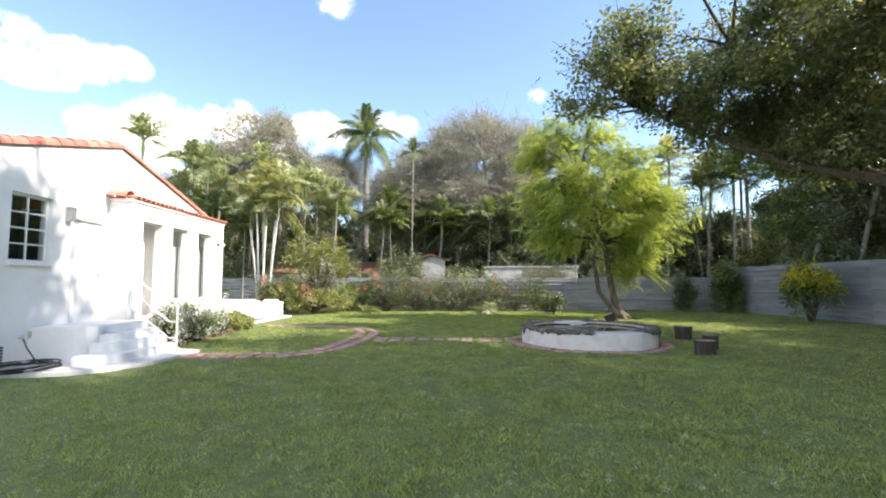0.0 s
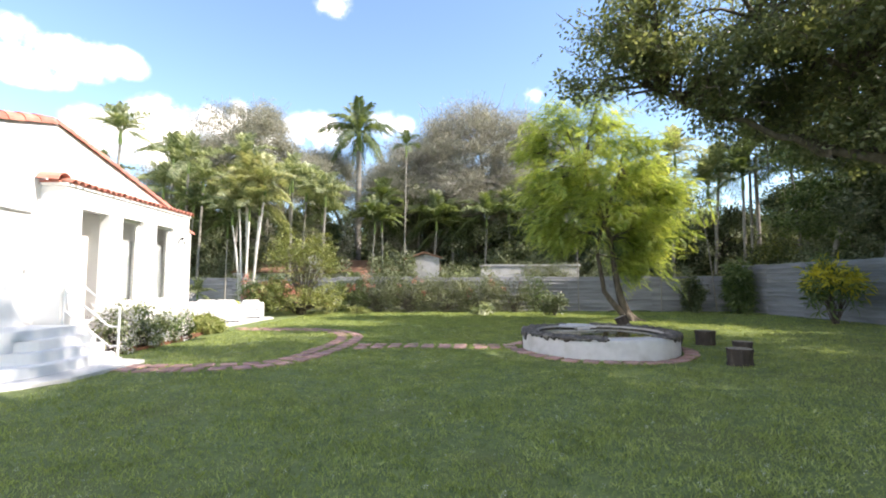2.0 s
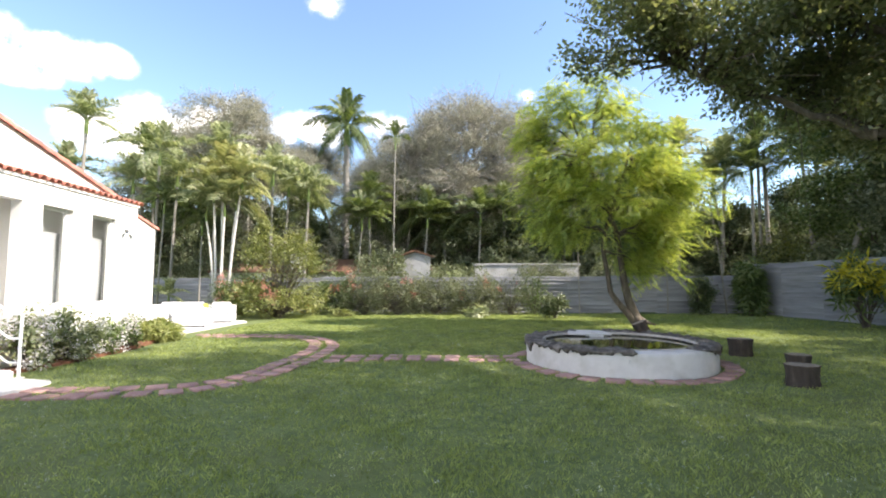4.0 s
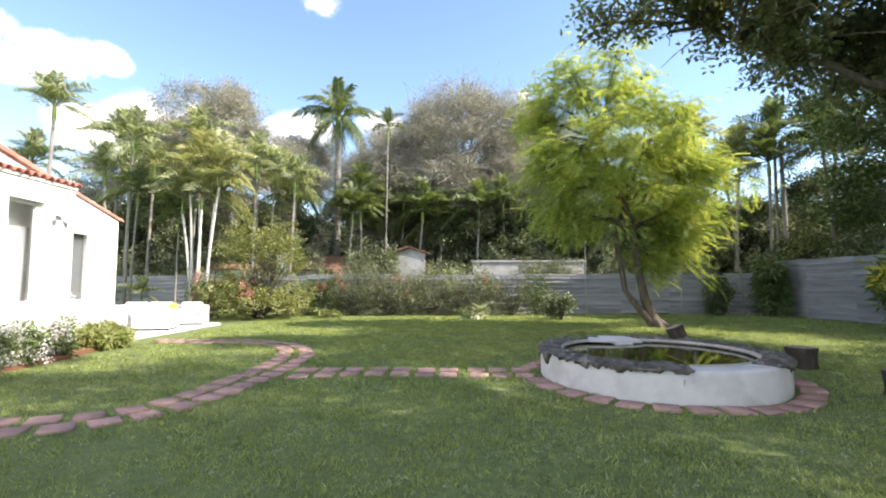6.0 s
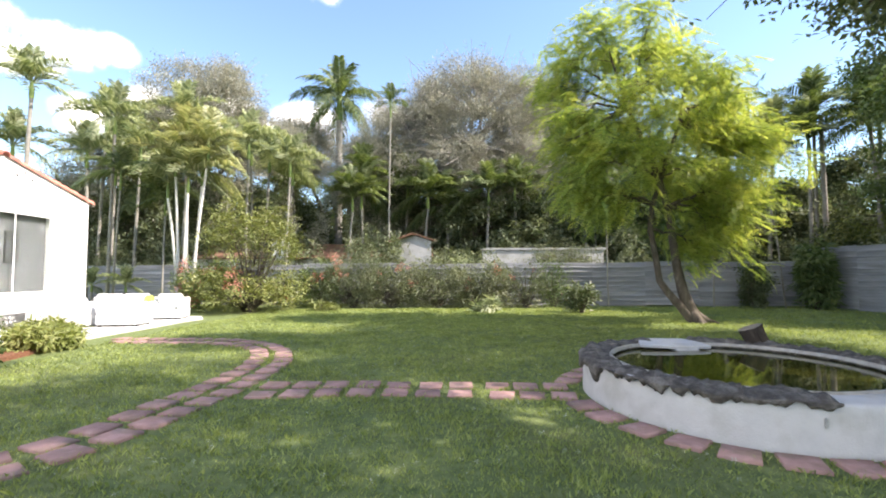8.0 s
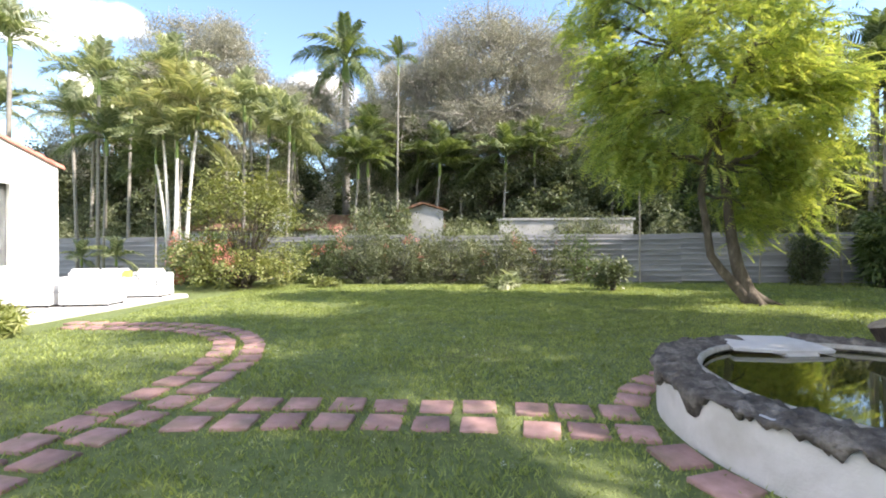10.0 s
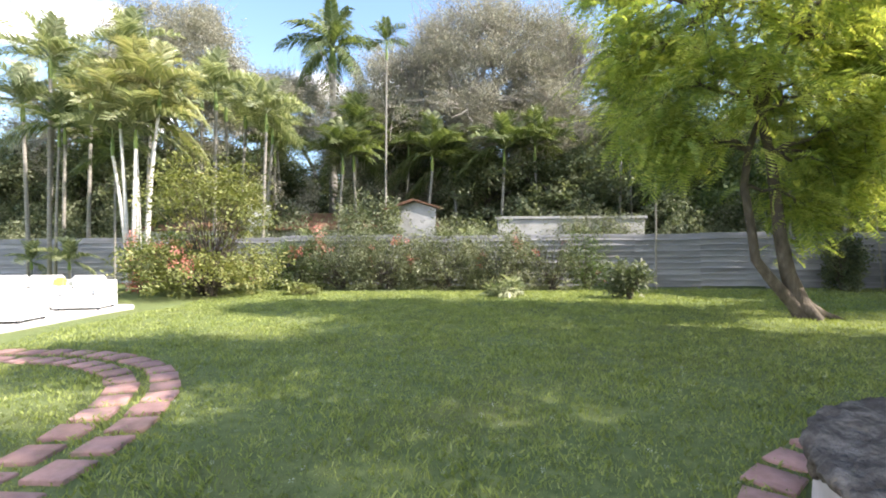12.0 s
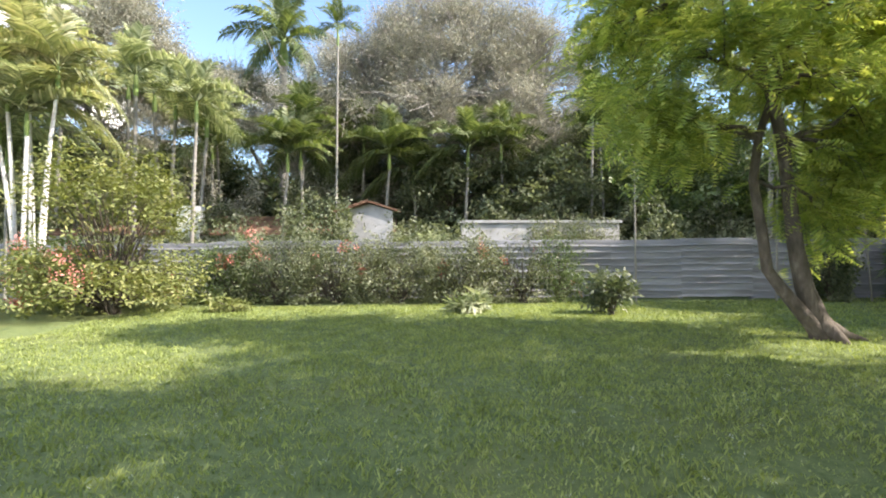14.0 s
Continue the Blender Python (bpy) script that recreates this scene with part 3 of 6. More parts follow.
def tile_run(p, q, mesh, step, name="tile", tilt=1.5, parent=None, drop=0.0):
    """Overlapping cap tiles from the high end p down to q."""
    p, q = Vector(p), Vector(q)
    d = q - p
    n = int(d.length / step)
    yaw, pitch = math.degrees(math.atan2(d.y, d.x)), -math.degrees(math.asin(d.normalized().z))
    for i in range(n):
        at = p + d * (i / n)
        ob = new(name, mesh)
        ob.parent = parent or house
        ob.matrix_parent_inverse = house_inv
        ob.matrix_basis = pose(at.x, at.y, at.z + drop, 0, pitch - tilt + random.uniform(-0.7, 0.7), yaw + random.uniform(-1, 1))


# caps along both rakes of the gable, and on the rear wing
tile_run((GX - 0.1, APEX_Y, APEX_Z - 0.02), (GX - 0.1, 15.78, EAVE_Z - 0.02), RIDGE, 0.36)
tile_run((GX - 0.1, APEX_Y, APEX_Z - 0.02), (GX - 0.1, 6.0, rake_z(6.0) - 0.02), RIDGE, 0.36)


# ---- glazed bay: three tall openings on a low wall, a small tiled roof above
BAY0, BAY1, BTOP = 11.05, 15.72, 3.52
OPENINGS = [(11.50, 12.32), (12.78, 13.57), (14.12, 14.92)]
O_BOTTOM, O_TOP = (0.72, 1.08, 1.08), 3.11
ys = [BAY0] + [v for o in OPENINGS for v in o] + [BAY1]
for i in range(0, len(ys), 2):
    hpart("pier", boxed(BX - 0.22, ys[i], -0.1, BX, ys[i + 1], BTOP), STUCCO)
for (a, b_), zb in zip(OPENINGS, O_BOTTOM):
    hpart("lintel", boxed(BX - 0.22, a, O_TOP, BX, b_, BTOP), STUCCO)
    hpart("apron_wall", boxed(BX - 0.22, a, -0.1, BX, b_, zb), STUCCO)
hpart("wall", boxed(GX, BAY0, -0.1, BX - 0.22, BAY0 + 0.18, BTOP), STUCCO, "side wall of the glazed bay")
hpart("wall", boxed(GX, BAY1 - 0.18, -0.1, BX - 0.22, BAY1, BTOP), STUCCO)
hpart("bay_roof_deck", boxed(GX + 0.002, BAY0 - 0.04, BTOP, BX + 0.03, BAY1 + 0.02, BTOP + 0.06), STUCCO)
# clay covers of the little roof, falling outward
for i in range(25):
    y = BAY0 + 0.08 + i * (BAY1 - BAY0 - 0.12) / 24
    ob = new("tile", COVER)
    ob.parent, ob.matrix_parent_inverse = house, house_inv
    ob.matrix_basis = pose(GX + 0.08, y, BTOP + 0.175, 0, 12 + random.uniform(-1, 1), random.uniform(-1.5, 1.5)) @ Matrix.Diagonal((1.12, 1, 1, 1))
hpart("bay_roof_edge", boxed(GX + 0.01, BAY0 - 0.05, BTOP + 0.062, BX - 0.12, BAY1 + 0.03, BTOP + 0.1), TILE)
tile_run((GX + 0.05, BAY0 - 0.03, BTOP + 0.13), (BX + 0.06, BAY0 - 0.03, BTOP + 0.06), RIDGE, 0.36)


def window_unit(name, x, y0, y1, z0, z1, cols, rows, label, frame_w=0.05, depth=0.06, deep=0.14, sill=True, offset=0.0):
    """A framed window facing +x, set back in its opening: frame, glazing bars, panes, sill."""
    w = empty(name, x - deep, (y0 + y1) / 2, z0, label=label, category="window", kind="structure")
    yy0, yy1, h = y0 - (y0 + y1) / 2 + 0.004, y1 - (y0 + y1) / 2 - 0.004, z1 - z0 - 0.004
    part("window_frame", boxed(0, yy0, 0.004, depth, yy0 + frame_w, h, 0.006), WHITE, w)
    part("window_frame", boxed(0, yy1 - frame_w, 0.004, depth, yy1, h, 0.006), WHITE, w)
    part("window_frame", boxed(0, yy0 + frame_w, 0.004, depth, yy1 - frame_w, frame_w, 0.006), WHITE, w)
    part("window_frame", boxed(0, yy0 + frame_w, h - frame_w, depth, yy1 - frame_w, h, 0.006), WHITE, w)
    iw, ih = yy1 - yy0 - 2 * frame_w, h - 2 * frame_w
    for c in range(1, cols):
        y = yy0 + frame_w + iw * c / cols
        part("glazing_bar", boxed(0.01, y - 0.014, frame_w, depth - 0.01, y + 0.014, h - frame_w), WHITE, w)
    for r in range(1, rows):
        z = frame_w + ih * r / rows
        part("glazing_bar", boxed(0.012, yy0 + frame_w, z - 0.014, depth - 0.012, yy1 - frame_w, z + 0.014), WHITE, w)
    pane = part("pane", boxed(0.022, yy0 + frame_w - 0.003, frame_w - 0.003, 0.028, yy1 - frame_w + 0.003, h - frame_w + 0.003), GLASS, w)
    pane.visible_shadow = False
    if sill:
        part("window_sill", boxed(deep - 0.05, yy0 - 0.05, -0.07, deep + 0.06, yy1 + 0.05, 0.0, 0.01), STUCCO, w)
    return w


window_unit("window_1", GX, 8.53, 9.44, 1.96, 3.27, 2, 4, "small white casement window with eight panes")
# its grey stands in for the reflection in the small panes
hpart("dark_room_wall", boxed(GX - 1.2, 8.0, 1.0, GX - 1.15, 10.0, 3.4), BACKING)
# tall glazing of the bay: a lower and an upper light each
for k, ((a, b_), zb) in enumerate(zip(OPENINGS, O_BOTTOM)):
    if k == 0:
        continue
    window_unit("window_%d" % (k + 1), BX, a, b_, zb, O_TOP, 1, 1, "tall white framed fixed window in the stucco bay", 0.06, 0.06, 0.17, False)
    # added sheet: gives the bay glass its grey reflected tone
    hpart("window_shade", boxed(BX - 0.36, a + 0.30, zb, BX - 0.35, b_ + 0.1, 2.62), ROOM, "grey sheet behind the glass, giving the pane's reflected tone")
hpart("porch_floor", boxed(-11.2, BAY0 + 0.1, 0.60, BX - 0.23, BAY1 - 0.2, 0.72), CONCRETE)
hpart("wall", boxed(-11.3, BAY0, -0.1, -11.2, BAY1, 3.5), ROOM)
hpart("porch_ceiling", boxed(-11.2, BAY0 + 0.1, 3.3, BX - 0.23, BAY1 - 0.2, 3.36), WHITE)


# ---- rear wing with one large window
def rear_wing():
    y0, y1, apex_y = 15.8, 23.1, 18.9
    def rz(y):
        return 4.98 - 0.262 * abs(y - apex_y)
    wy0, wy1, wz0, wz1 = 19.2, 21.65, 0.93, 3.24
    for ya, yb, za, cut in ((y0, wy0 - 0.4, -0.1, None), (wy0 - 0.4, wy0, -0.1, None), (wy0, wy1, -0.1, wz0), (wy0, wy1, wz1, None), (wy1, y1, -0.1, None)):
        bm = bmesh.new()
        prism_wall(bm, WX, 0.25, [(ya, za), (yb, za), (yb, cut or rz(yb)), (ya, cut or rz(ya))])
        bmesh.ops.recalc_face_normals(bm, faces=bm.faces)
        hpart("wall", bm, STUCCO)
    hpart("wall", boxed(-16, y1 - 0.25, -0.1, WX - 0.25, y1, 3.7), STUCCO)
    hpart("roof", roof_plane(y1 - 0.05, rz(y1) - 0.12, apex_y, rz(apex_y) - 0.12, -16.2, WX - 0.02), TILE)
    hpart("roof", roof_plane(y0, rz(y0) - 0.12, apex_y, rz(apex_y) - 0.12, -16.2, WX - 0.02), TILE)
    tile_run((WX - 0.1, apex_y, rz(apex_y) - 0.02), (WX - 0.1, y1 + 0.08, rz(y1) - 0.04), RIDGE, 0.36)
    tile_run((WX - 0.1, apex_y, rz(apex_y) - 0.02), (WX - 0.1, y0, rz(y0) - 0.02), RIDGE, 0.36)
    window_unit("window_4", WX, wy0, wy1, wz0, wz1, 2, 1, "large white sliding window on the patio", 0.06, 0.04, 0.045)
    # added sheet close behind the pane, for its grey reflection
    hpart("window_shade", boxed(WX - 0.20, wy0 + 0.003, 0.933, WX - 0.19, wy1 - 0.003, 3.237), BACKING, "grey sheet behind the glass, giving the pane's reflected tone")
    hpart("wall", boxed(-13.6, 16, 0.2, -13.5, 22.8, 3.6), ROOM)
    hpart("wall", boxed(-13.5, 22.6, 0.2, WX - 0.25, 22.65, 3.6), ROOM)
    hpart("wing_floor", boxed(-13.5, 16, 0.2, WX - 0.25, 22.6, 0.3), CONCRETE)
    pic = empty("picture", WX - 0.188, 20.5, 2.25, label="dark framed picture behind the patio window", category="picture")
    pf = part("picture_frame", boxed(0, -0.22, -0.45, 0.03, 0.22, 0.45, 0.01), BLACK, pic)
    part("picture_sheet", boxed(0.03, -0.18, -0.4, 0.034, 0.18, 0.4), DARK, pf)


rear_wing()
hpart("roof_vent", boxed(WX - 0.03, 20.35, 4.22, WX + 0.004, 20.42, 4.29), DARK)
hpart("roof_vent", boxed(WX - 0.03, 20.6, 4.33, WX + 0.004, 20.67, 4.40), DARK)
hpart("roof_vent", boxed(WX - 0.03, 20.85, 4.16, WX + 0.004, 20.92, 4.23), DARK)


# ---- landing, rounded steps, slab
def rounded_slab(bm, outline, z0, z1, bevel=0.02):
    lo = [bm.verts.new((x, y, z0)) for x, y in outline]
    hi = [bm.verts.new((x, y, z1)) for x, y in outline]
    bm.faces.new(list(reversed(lo)))
    f = bm.faces.new(hi)
    k = len(outline)
    for i in range(k):
        bm.faces.new((lo[i], lo[(i + 1) % k], hi[(i + 1) % k], hi[i]))
    bmesh.ops.recalc_face_normals(bm, faces=bm.faces)
    if bevel:
        bmesh.ops.bevel(bm, geom=list(f.edges), offset=bevel, segments=2, affect="EDGES")
    return bm


def corner_arc(cx, cy, r, a0, a1, n=7):
    return [(cx + r * math.cos(radians(a0 + (a1 - a0) * i / n)), cy + r * math.sin(radians(a0 + (a1 - a0) * i / n))) for i in range(n + 1)]


def entrance_steps():
    st = empty("entrance_steps", -7.2, 10, 0, label="white rendered landing with three rounded steps", category="steps", kind="structure")
    inv = st.matrix_basis.inverted()
    def add(name, outline, z0, z1):
        ob = part(name, rounded_slab(bmesh.new(), outline, z0, z1), STUCCO, st)
        ob.matrix_parent_inverse = inv
    y1 = 10.93
    add("landing", [(GX + 0.003, 9.05)] + corner_arc(-7.3, 9.5, 0.45, -90, 0) + [(-6.85, y1), (-7.415, y1), (GX + 0.003, y1)], -0.05, 0.72)
    for k, (x, ya, z) in enumerate(((-6.58, 9.55, 0.56), (-6.40, 9.3, 0.39), (-6.18, 8.85, 0.21))):
        r = 0.3 + 0.12 * k
        add("step", [(-6.86, ya - 0.1)] + corner_arc(x - r, ya + r - 0.1, r, -90, 0) + [(x, y1 - 0.003 * k), (-6.86, y1 - 0.003 * k)], -0.05, z)


entrance_steps()
apron = part("entrance_slab", rounded_slab(bmesh.new(), [(GX + 0.1, 7.9), (-7.2, 7.95), (-6.4, 8.2), (-5.9, 8.55), (-5.62, 9.1), (-5.58, 10.2), (-5.62, 10.95), (-6.5, 11.2), (-7.35, 11.2), (GX + 0.1, 11.0)], -0.05, 0.045, 0.01), CONCRETE)
tagged(apron, "pale concrete slab at the foot of the steps", "slab", kind="structure")

patio = part("patio", rounded_slab(bmesh.new(), [(-11.28, 16.9), (-7.8, 17.6), (-7.55, 18.2), (-7.45, 23.2), (-7.7, 23.55), (-11.28, 23.6)], -0.05, 0.05, 0.01), CONCRETE)
tagged(patio, "pale concrete garden patio beside the house", "patio", kind="structure")
bed = part("flower_bed", rounded_slab(bmesh.new(), [(-7.40, 11.3), (-6.95, 11.4), (-6.8, 13.0), (-6.95, 15.0), (-7.3, 16.6), (-7.8, 17.3), (-8.6, 17.0), (-8.6, 15.8), (-7.40, 15.75)], -0.05, 0.04, 0.02), MULCH)
tagged(bed, "narrow bed of red-brown mulch along the wall", "flower bed", kind="structure")


# ---------------------------------------------------------------- fences
def board_mesh(length, height, seed):
    """A thin fence sheet with a rolled lower edge, slightly bowed."""
    rng = np.random.default_rng(seed)
    prof = [(0.0, 0.0), (-0.030, 0.006), (-0.032, 0.020), (-0.004, 0.034), (-0.008, height * 0.5), (0.0, height - 0.012), (0.012, height + 0.02)]
    n = 9
    V, Q = [], []
    for i in range(n):
        x = length * i / (n - 1)
        w, dz = rng.normal(0, 0.0045), rng.normal(0, 0.004)
        V += [(x, p[0] + w, p[1] + dz) for p in prof]
    k = len(prof)
    for i in range(n - 1):
        for j in range(k - 1):
            Q.append((i * k + j, (i + 1) * k + j, (i + 1) * k + j + 1, i * k + j + 1))
    b = len(V)
    V += [(x, y + 0.012, z) for x, y, z in V]
    Q += [tuple(b + t for t in reversed(q)) for q in Q]
    return mesh_of("fence_sheet", V, Q, FENCE)


def fence(name, p, q, height, rows, label, bay=2.35):
    p, q = Vector((*p, 0)), Vector((*q, 0))
    d = q - p
    n = max(1, round(d.length / bay))
    L = d.length / n
    root = empty(name, p.x, p.y, 0, math.degrees(math.atan2(d.y, d.x)), label=label, category="fence", kind="structure")
    h = height / rows
    kinds = [board_mesh(L + 0.03, h, 11 * k + rows) for k in range(6)]
    rng = random.Random(rows)
    for i in range(n):
        tilt = rng.uniform(-0.5, 0.5)
        dz = rng.uniform(-0.035, 0.035)
        for r in range(rows):
            share("fence_sheet", kinds[rng.randrange(6)], root, pose(i * L, rng.uniform(-0.006, 0.006), 0.03 + r * h + dz, 0, tilt + rng.uniform(-0.15, 0.15), 0))
    for i in range(n + 1):
        part("fence_post", boxed(i * L - 0.045, 0.03, -0.3, i * L + 0.045, 0.12, height - 0.05, 0.005), FENCE, root)
    return root


fence("back_fence", (-22.0, 32.4), (16.55, 27.4), 1.92, 9, "grey fence of weathered horizontal metal sheets")
fence("right_fence", (16.55, 27.4), (16.55, -14.0), 2.45, 11, "tall grey fence of weathered horizontal metal sheets")

# ---------------------------------------------------------------- entrance things
def handrail():
    x0, y = -6.27, 11.12
    r = empty("handrail", x0, y, 0.045, label="white tubular steel handrail with three sloping rails", category="handrail")
    tubes("post", [([(0, 0, 0), (0, 0, 1.02)], [0.024, 0.024])], WHITE, r, 10)
    for k, z in enumerate((1.0, 0.62, 0.24)):
        tubes("rail", [([(0, 0, z), (-0.16, 0, z), (-0.22, 0.0, z + 0.03), (-1.12, 0.0, z + 0.72)], [0.018] * 4)], WHITE, r, 8)
    part("base_plate", boxed(-0.06, -0.06, 0, 0.06, 0.06, 0.012, 0.003), WHITE, r)
    tubes("post", [([(-1.12, 0, 0.0), (-1.12, 0, 1.72)], [0.02, 0.02])], WHITE, r, 10)


handrail()


def wall_lamp(x, y, z, label):
    w = empty("wall_lamp", x, y, z, label=label, category="wall lamp")
    part("back_plate", boxed(0, -0.05, -0.1, 0.02, 0.05, 0.1, 0.006), WHITE, w)
    lantern = part("lantern", boxed(0.02, -0.075, -0.15, 0.15, 0.075, 0.13, 0.02), STEEL, w)
    part("cap", boxed(0.02, -0.09, 0.13, 0.17, 0.09, 0.16, 0.01), WHITE, lantern)


wall_lamp(GX, 9.82, 3.02, "grey and white lantern on the stucco wall")


def flood_lamp():
    w = empty("flood_lamp", BX, 15.3, 2.9, label="white twin floodlight under the tiled roof edge", category="flood lamp")
    part("base", boxed(0, -0.05, -0.05, 0.03, 0.05, 0.05, 0.01), WHITE, w)
    for s in (-1, 1):
        tubes("lamp_head", [([(0.03, 0.03 * s, -0.02), (0.08, 0.07 * s, -0.01), (0.11, 0.13 * s, -0.04), (0.13, 0.19 * s, -0.07)], [0.014, 0.02, 0.04, 0.058])], WHITE, w, 12)


flood_lamp()

awning = part("door_hood", boxed(GX, 9.98, 2.93, GX + 0.07, 10.85, 2.965, 0.004), CONCRETE)
tagged(awning, "thin ledge over the white side door", "door hood")
door = empty("door_1", GX, 10.41, 0.72, label="white panelled side door above the landing", category="door", kind="structure")
leaf = part("door_leaf", boxed(0.002, -0.42, 0.0, 0.03, 0.42, 2.15, 0.008), WHITE, door)
for z in (0.2, 0.85, 1.5):
    part("door_panel", boxed(0.03, -0.3, z, 0.038, 0.3, z + 0.5, 0.004), WHITE, leaf)
part("door_handle", boxed(0.03, 0.32, 1.0, 0.07, 0.36, 1.1, 0.008), STEEL, leaf, "steel handle")


def mailbox():
    m = empty("notice_board", BX - 0.32, 11.66, 1.05, label="black notice holder with a white card at the entrance", category="notice board")
    board = part("board", boxed(0, -0.13, 0, 0.04, 0.13, 0.95, 0.01), BLACK, m)
    part("card", boxed(0.04, -0.08, 0.62, 0.046, 0.08, 0.74), WHITE, board, "white card")
    part("foot", boxed(-0.05, -0.1, -0.33, 0.09, 0.1, 0.0), BLACK, m)


mailbox()


def hose():
    pts = []
    rng = np.random.default_rng(5)
    for i in range(90):
        a = i * 0.42
        pts.append((0.42 * math.cos(a) * (1 + 0.25 * math.sin(a * 0.21)) + rng.normal(0, 0.012), 0.55 * math.sin(a) * (1 + 0.2 * math.cos(a * 0.17)), 0.02 + 0.0009 * i))
    pts += [(-0.2, 0.5, 0.08), (-0.42, 0.55, 0.3), (-0.52, 0.57, 0.48)]
    h = empty("garden_hose", -7.35, 8.3, 0.045, label="dark coiled garden hose lying on the slab", category="hose")
    tubes("hose_coil", [(pts, [0.013] * len(pts))], BLACK, h, 7)
    t = empty("garden_tap", GX, 8.87, 0.53, label="grey garden tap and pipe on the wall", category="tap")
    tubes("pipe", [([(0, 0, 0), (0.1, 0, 0), (0.13, 0, -0.03), (0.13, 0, -0.09)], [0.016] * 4)], STEEL, t, 8)
    tubes("handle", [([(0.07, -0.04, 0.04), (0.07, 0.04, 0.04)], [0.01, 0.01])], STEEL, t, 8)
    e = empty("outlet_box", GX, 9.08, 0.58, label="grey weatherproof outlet box on the wall", category="outlet box")
    body = part("box_body", boxed(0, -0.05, -0.07, 0.06, 0.05, 0.07, 0.01), STEEL, e)
    part("box_cover", boxed(0.06, -0.045, -0.06, 0.075, 0.045, 0.06, 0.005), STEEL, body)
    v = empty("wall_vent", GX, 8.42, 0.2, label="dark crawl-space vent low in the wall", category="vent")
    opening = part("vent_opening", boxed(0, -0.13, -0.12, 0.012, 0.13, 0.22), DARK, v)
    for k in range(6):
        part("slat", boxed(0.012, -0.13, -0.11 + k * 0.055, 0.022, 0.13, -0.09 + k * 0.055), STEEL, opening)


hose()


# ---------------------------------------------------------------- patio furniture
def sofa(x, y, rz, width, label, arms=True):
    s = empty("patio_sofa", x, y, 0.05, rz, label=label, category="sofa", group="white sofas on the patio")
    d = 0.82
    part("base", boxed(-width / 2, -d / 2, 0.05, width / 2, d / 2, 0.34, 0.015), FURNITURE, s)
    part("backrest", boxed(-width / 2, d / 2 - 0.16, 0.34, width / 2, d / 2, 0.68, 0.02), FURNITURE, s)
    for k in (-1, 1):
        part("armrest", boxed(k * width / 2 - (0.14 if k > 0 else 0), -d / 2, 0.34, k * width / 2 + (0.14 if k < 0 else 0), d / 2 - 0.162, 0.56, 0.02), FURNITURE, s)
        for f in (-1, 1):
            part("foot", boxed(k * (width / 2 - 0.08) - 0.03, f * (d / 2 - 0.08) - 0.03, 0, k * (width / 2 - 0.08) + 0.03, f * (d / 2 - 0.08) + 0.03, 0.05), BLACK, s)
    n = max(1, round((width - 0.3) / 0.7))
    w = (width - 0.3) / n
    for i in range(n):
        x0 = -width / 2 + 0.15 + i * w
        part("seat_cushion", boxed(x0 + 0.005, -d / 2 + 0.02, 0.342, x0 + w - 0.005, d / 2 - 0.17, 0.47, 0.035), CUSHION, s)
        part("back_cushion", boxed(x0 + 0.01, d / 2 - 0.30, 0.472, x0 + w - 0.01, d / 2 - 0.165, 0.80, 0.045), CUSHION, s)
    return s


sofa(-8.35, 22.75, 10, 1.05, "white woven patio armchair with white cushions")
sofa(-10.0, 22.9, 4, 2.0, "long white woven patio sofa with white cushions")
sofa(-8.4, 20.7, 188, 1.1, "white woven patio armchair seen beside the lawn")
sofa(-9.85, 20.5, 182, 1.6, "white woven two-seat patio sofa")
pil = part("pillow", boxed(-0.16, -0.06, 0, 0.16, 0.06, 0.28, 0.05), material("lime_fabric", [(0.3, (0.42, 0.46, 0.10)), (0.7, (0.52, 0.55, 0.16))], 8, rough=0.95))
pil.matrix_basis = pose(-9.0, 22.75, 0.53, -12, 0, 0)
tagged(pil, "lime green pillow standing on the patio sofa", "pillow")
low = empty("patio_bench", -10.9, 19.6, 0.05, label="low white bench under the patio window", category="bench")
part("bench_top", boxed(-0.3, -1.3, 0.42, 0.3, 1.6, 0.5, 0.01), FURNITURE, low)
for y in (-1.2, 1.5):
    part("bench_leg", boxed(-0.26, y - 0.04, 0, 0.26, y + 0.04, 0.42, 0.008), FURNITURE, low)


# ---------------------------------------------------------------- pond
PX, PY, PRX, PRY, PH = 3.88, 12.78, 1.74, 1.86, 0.40


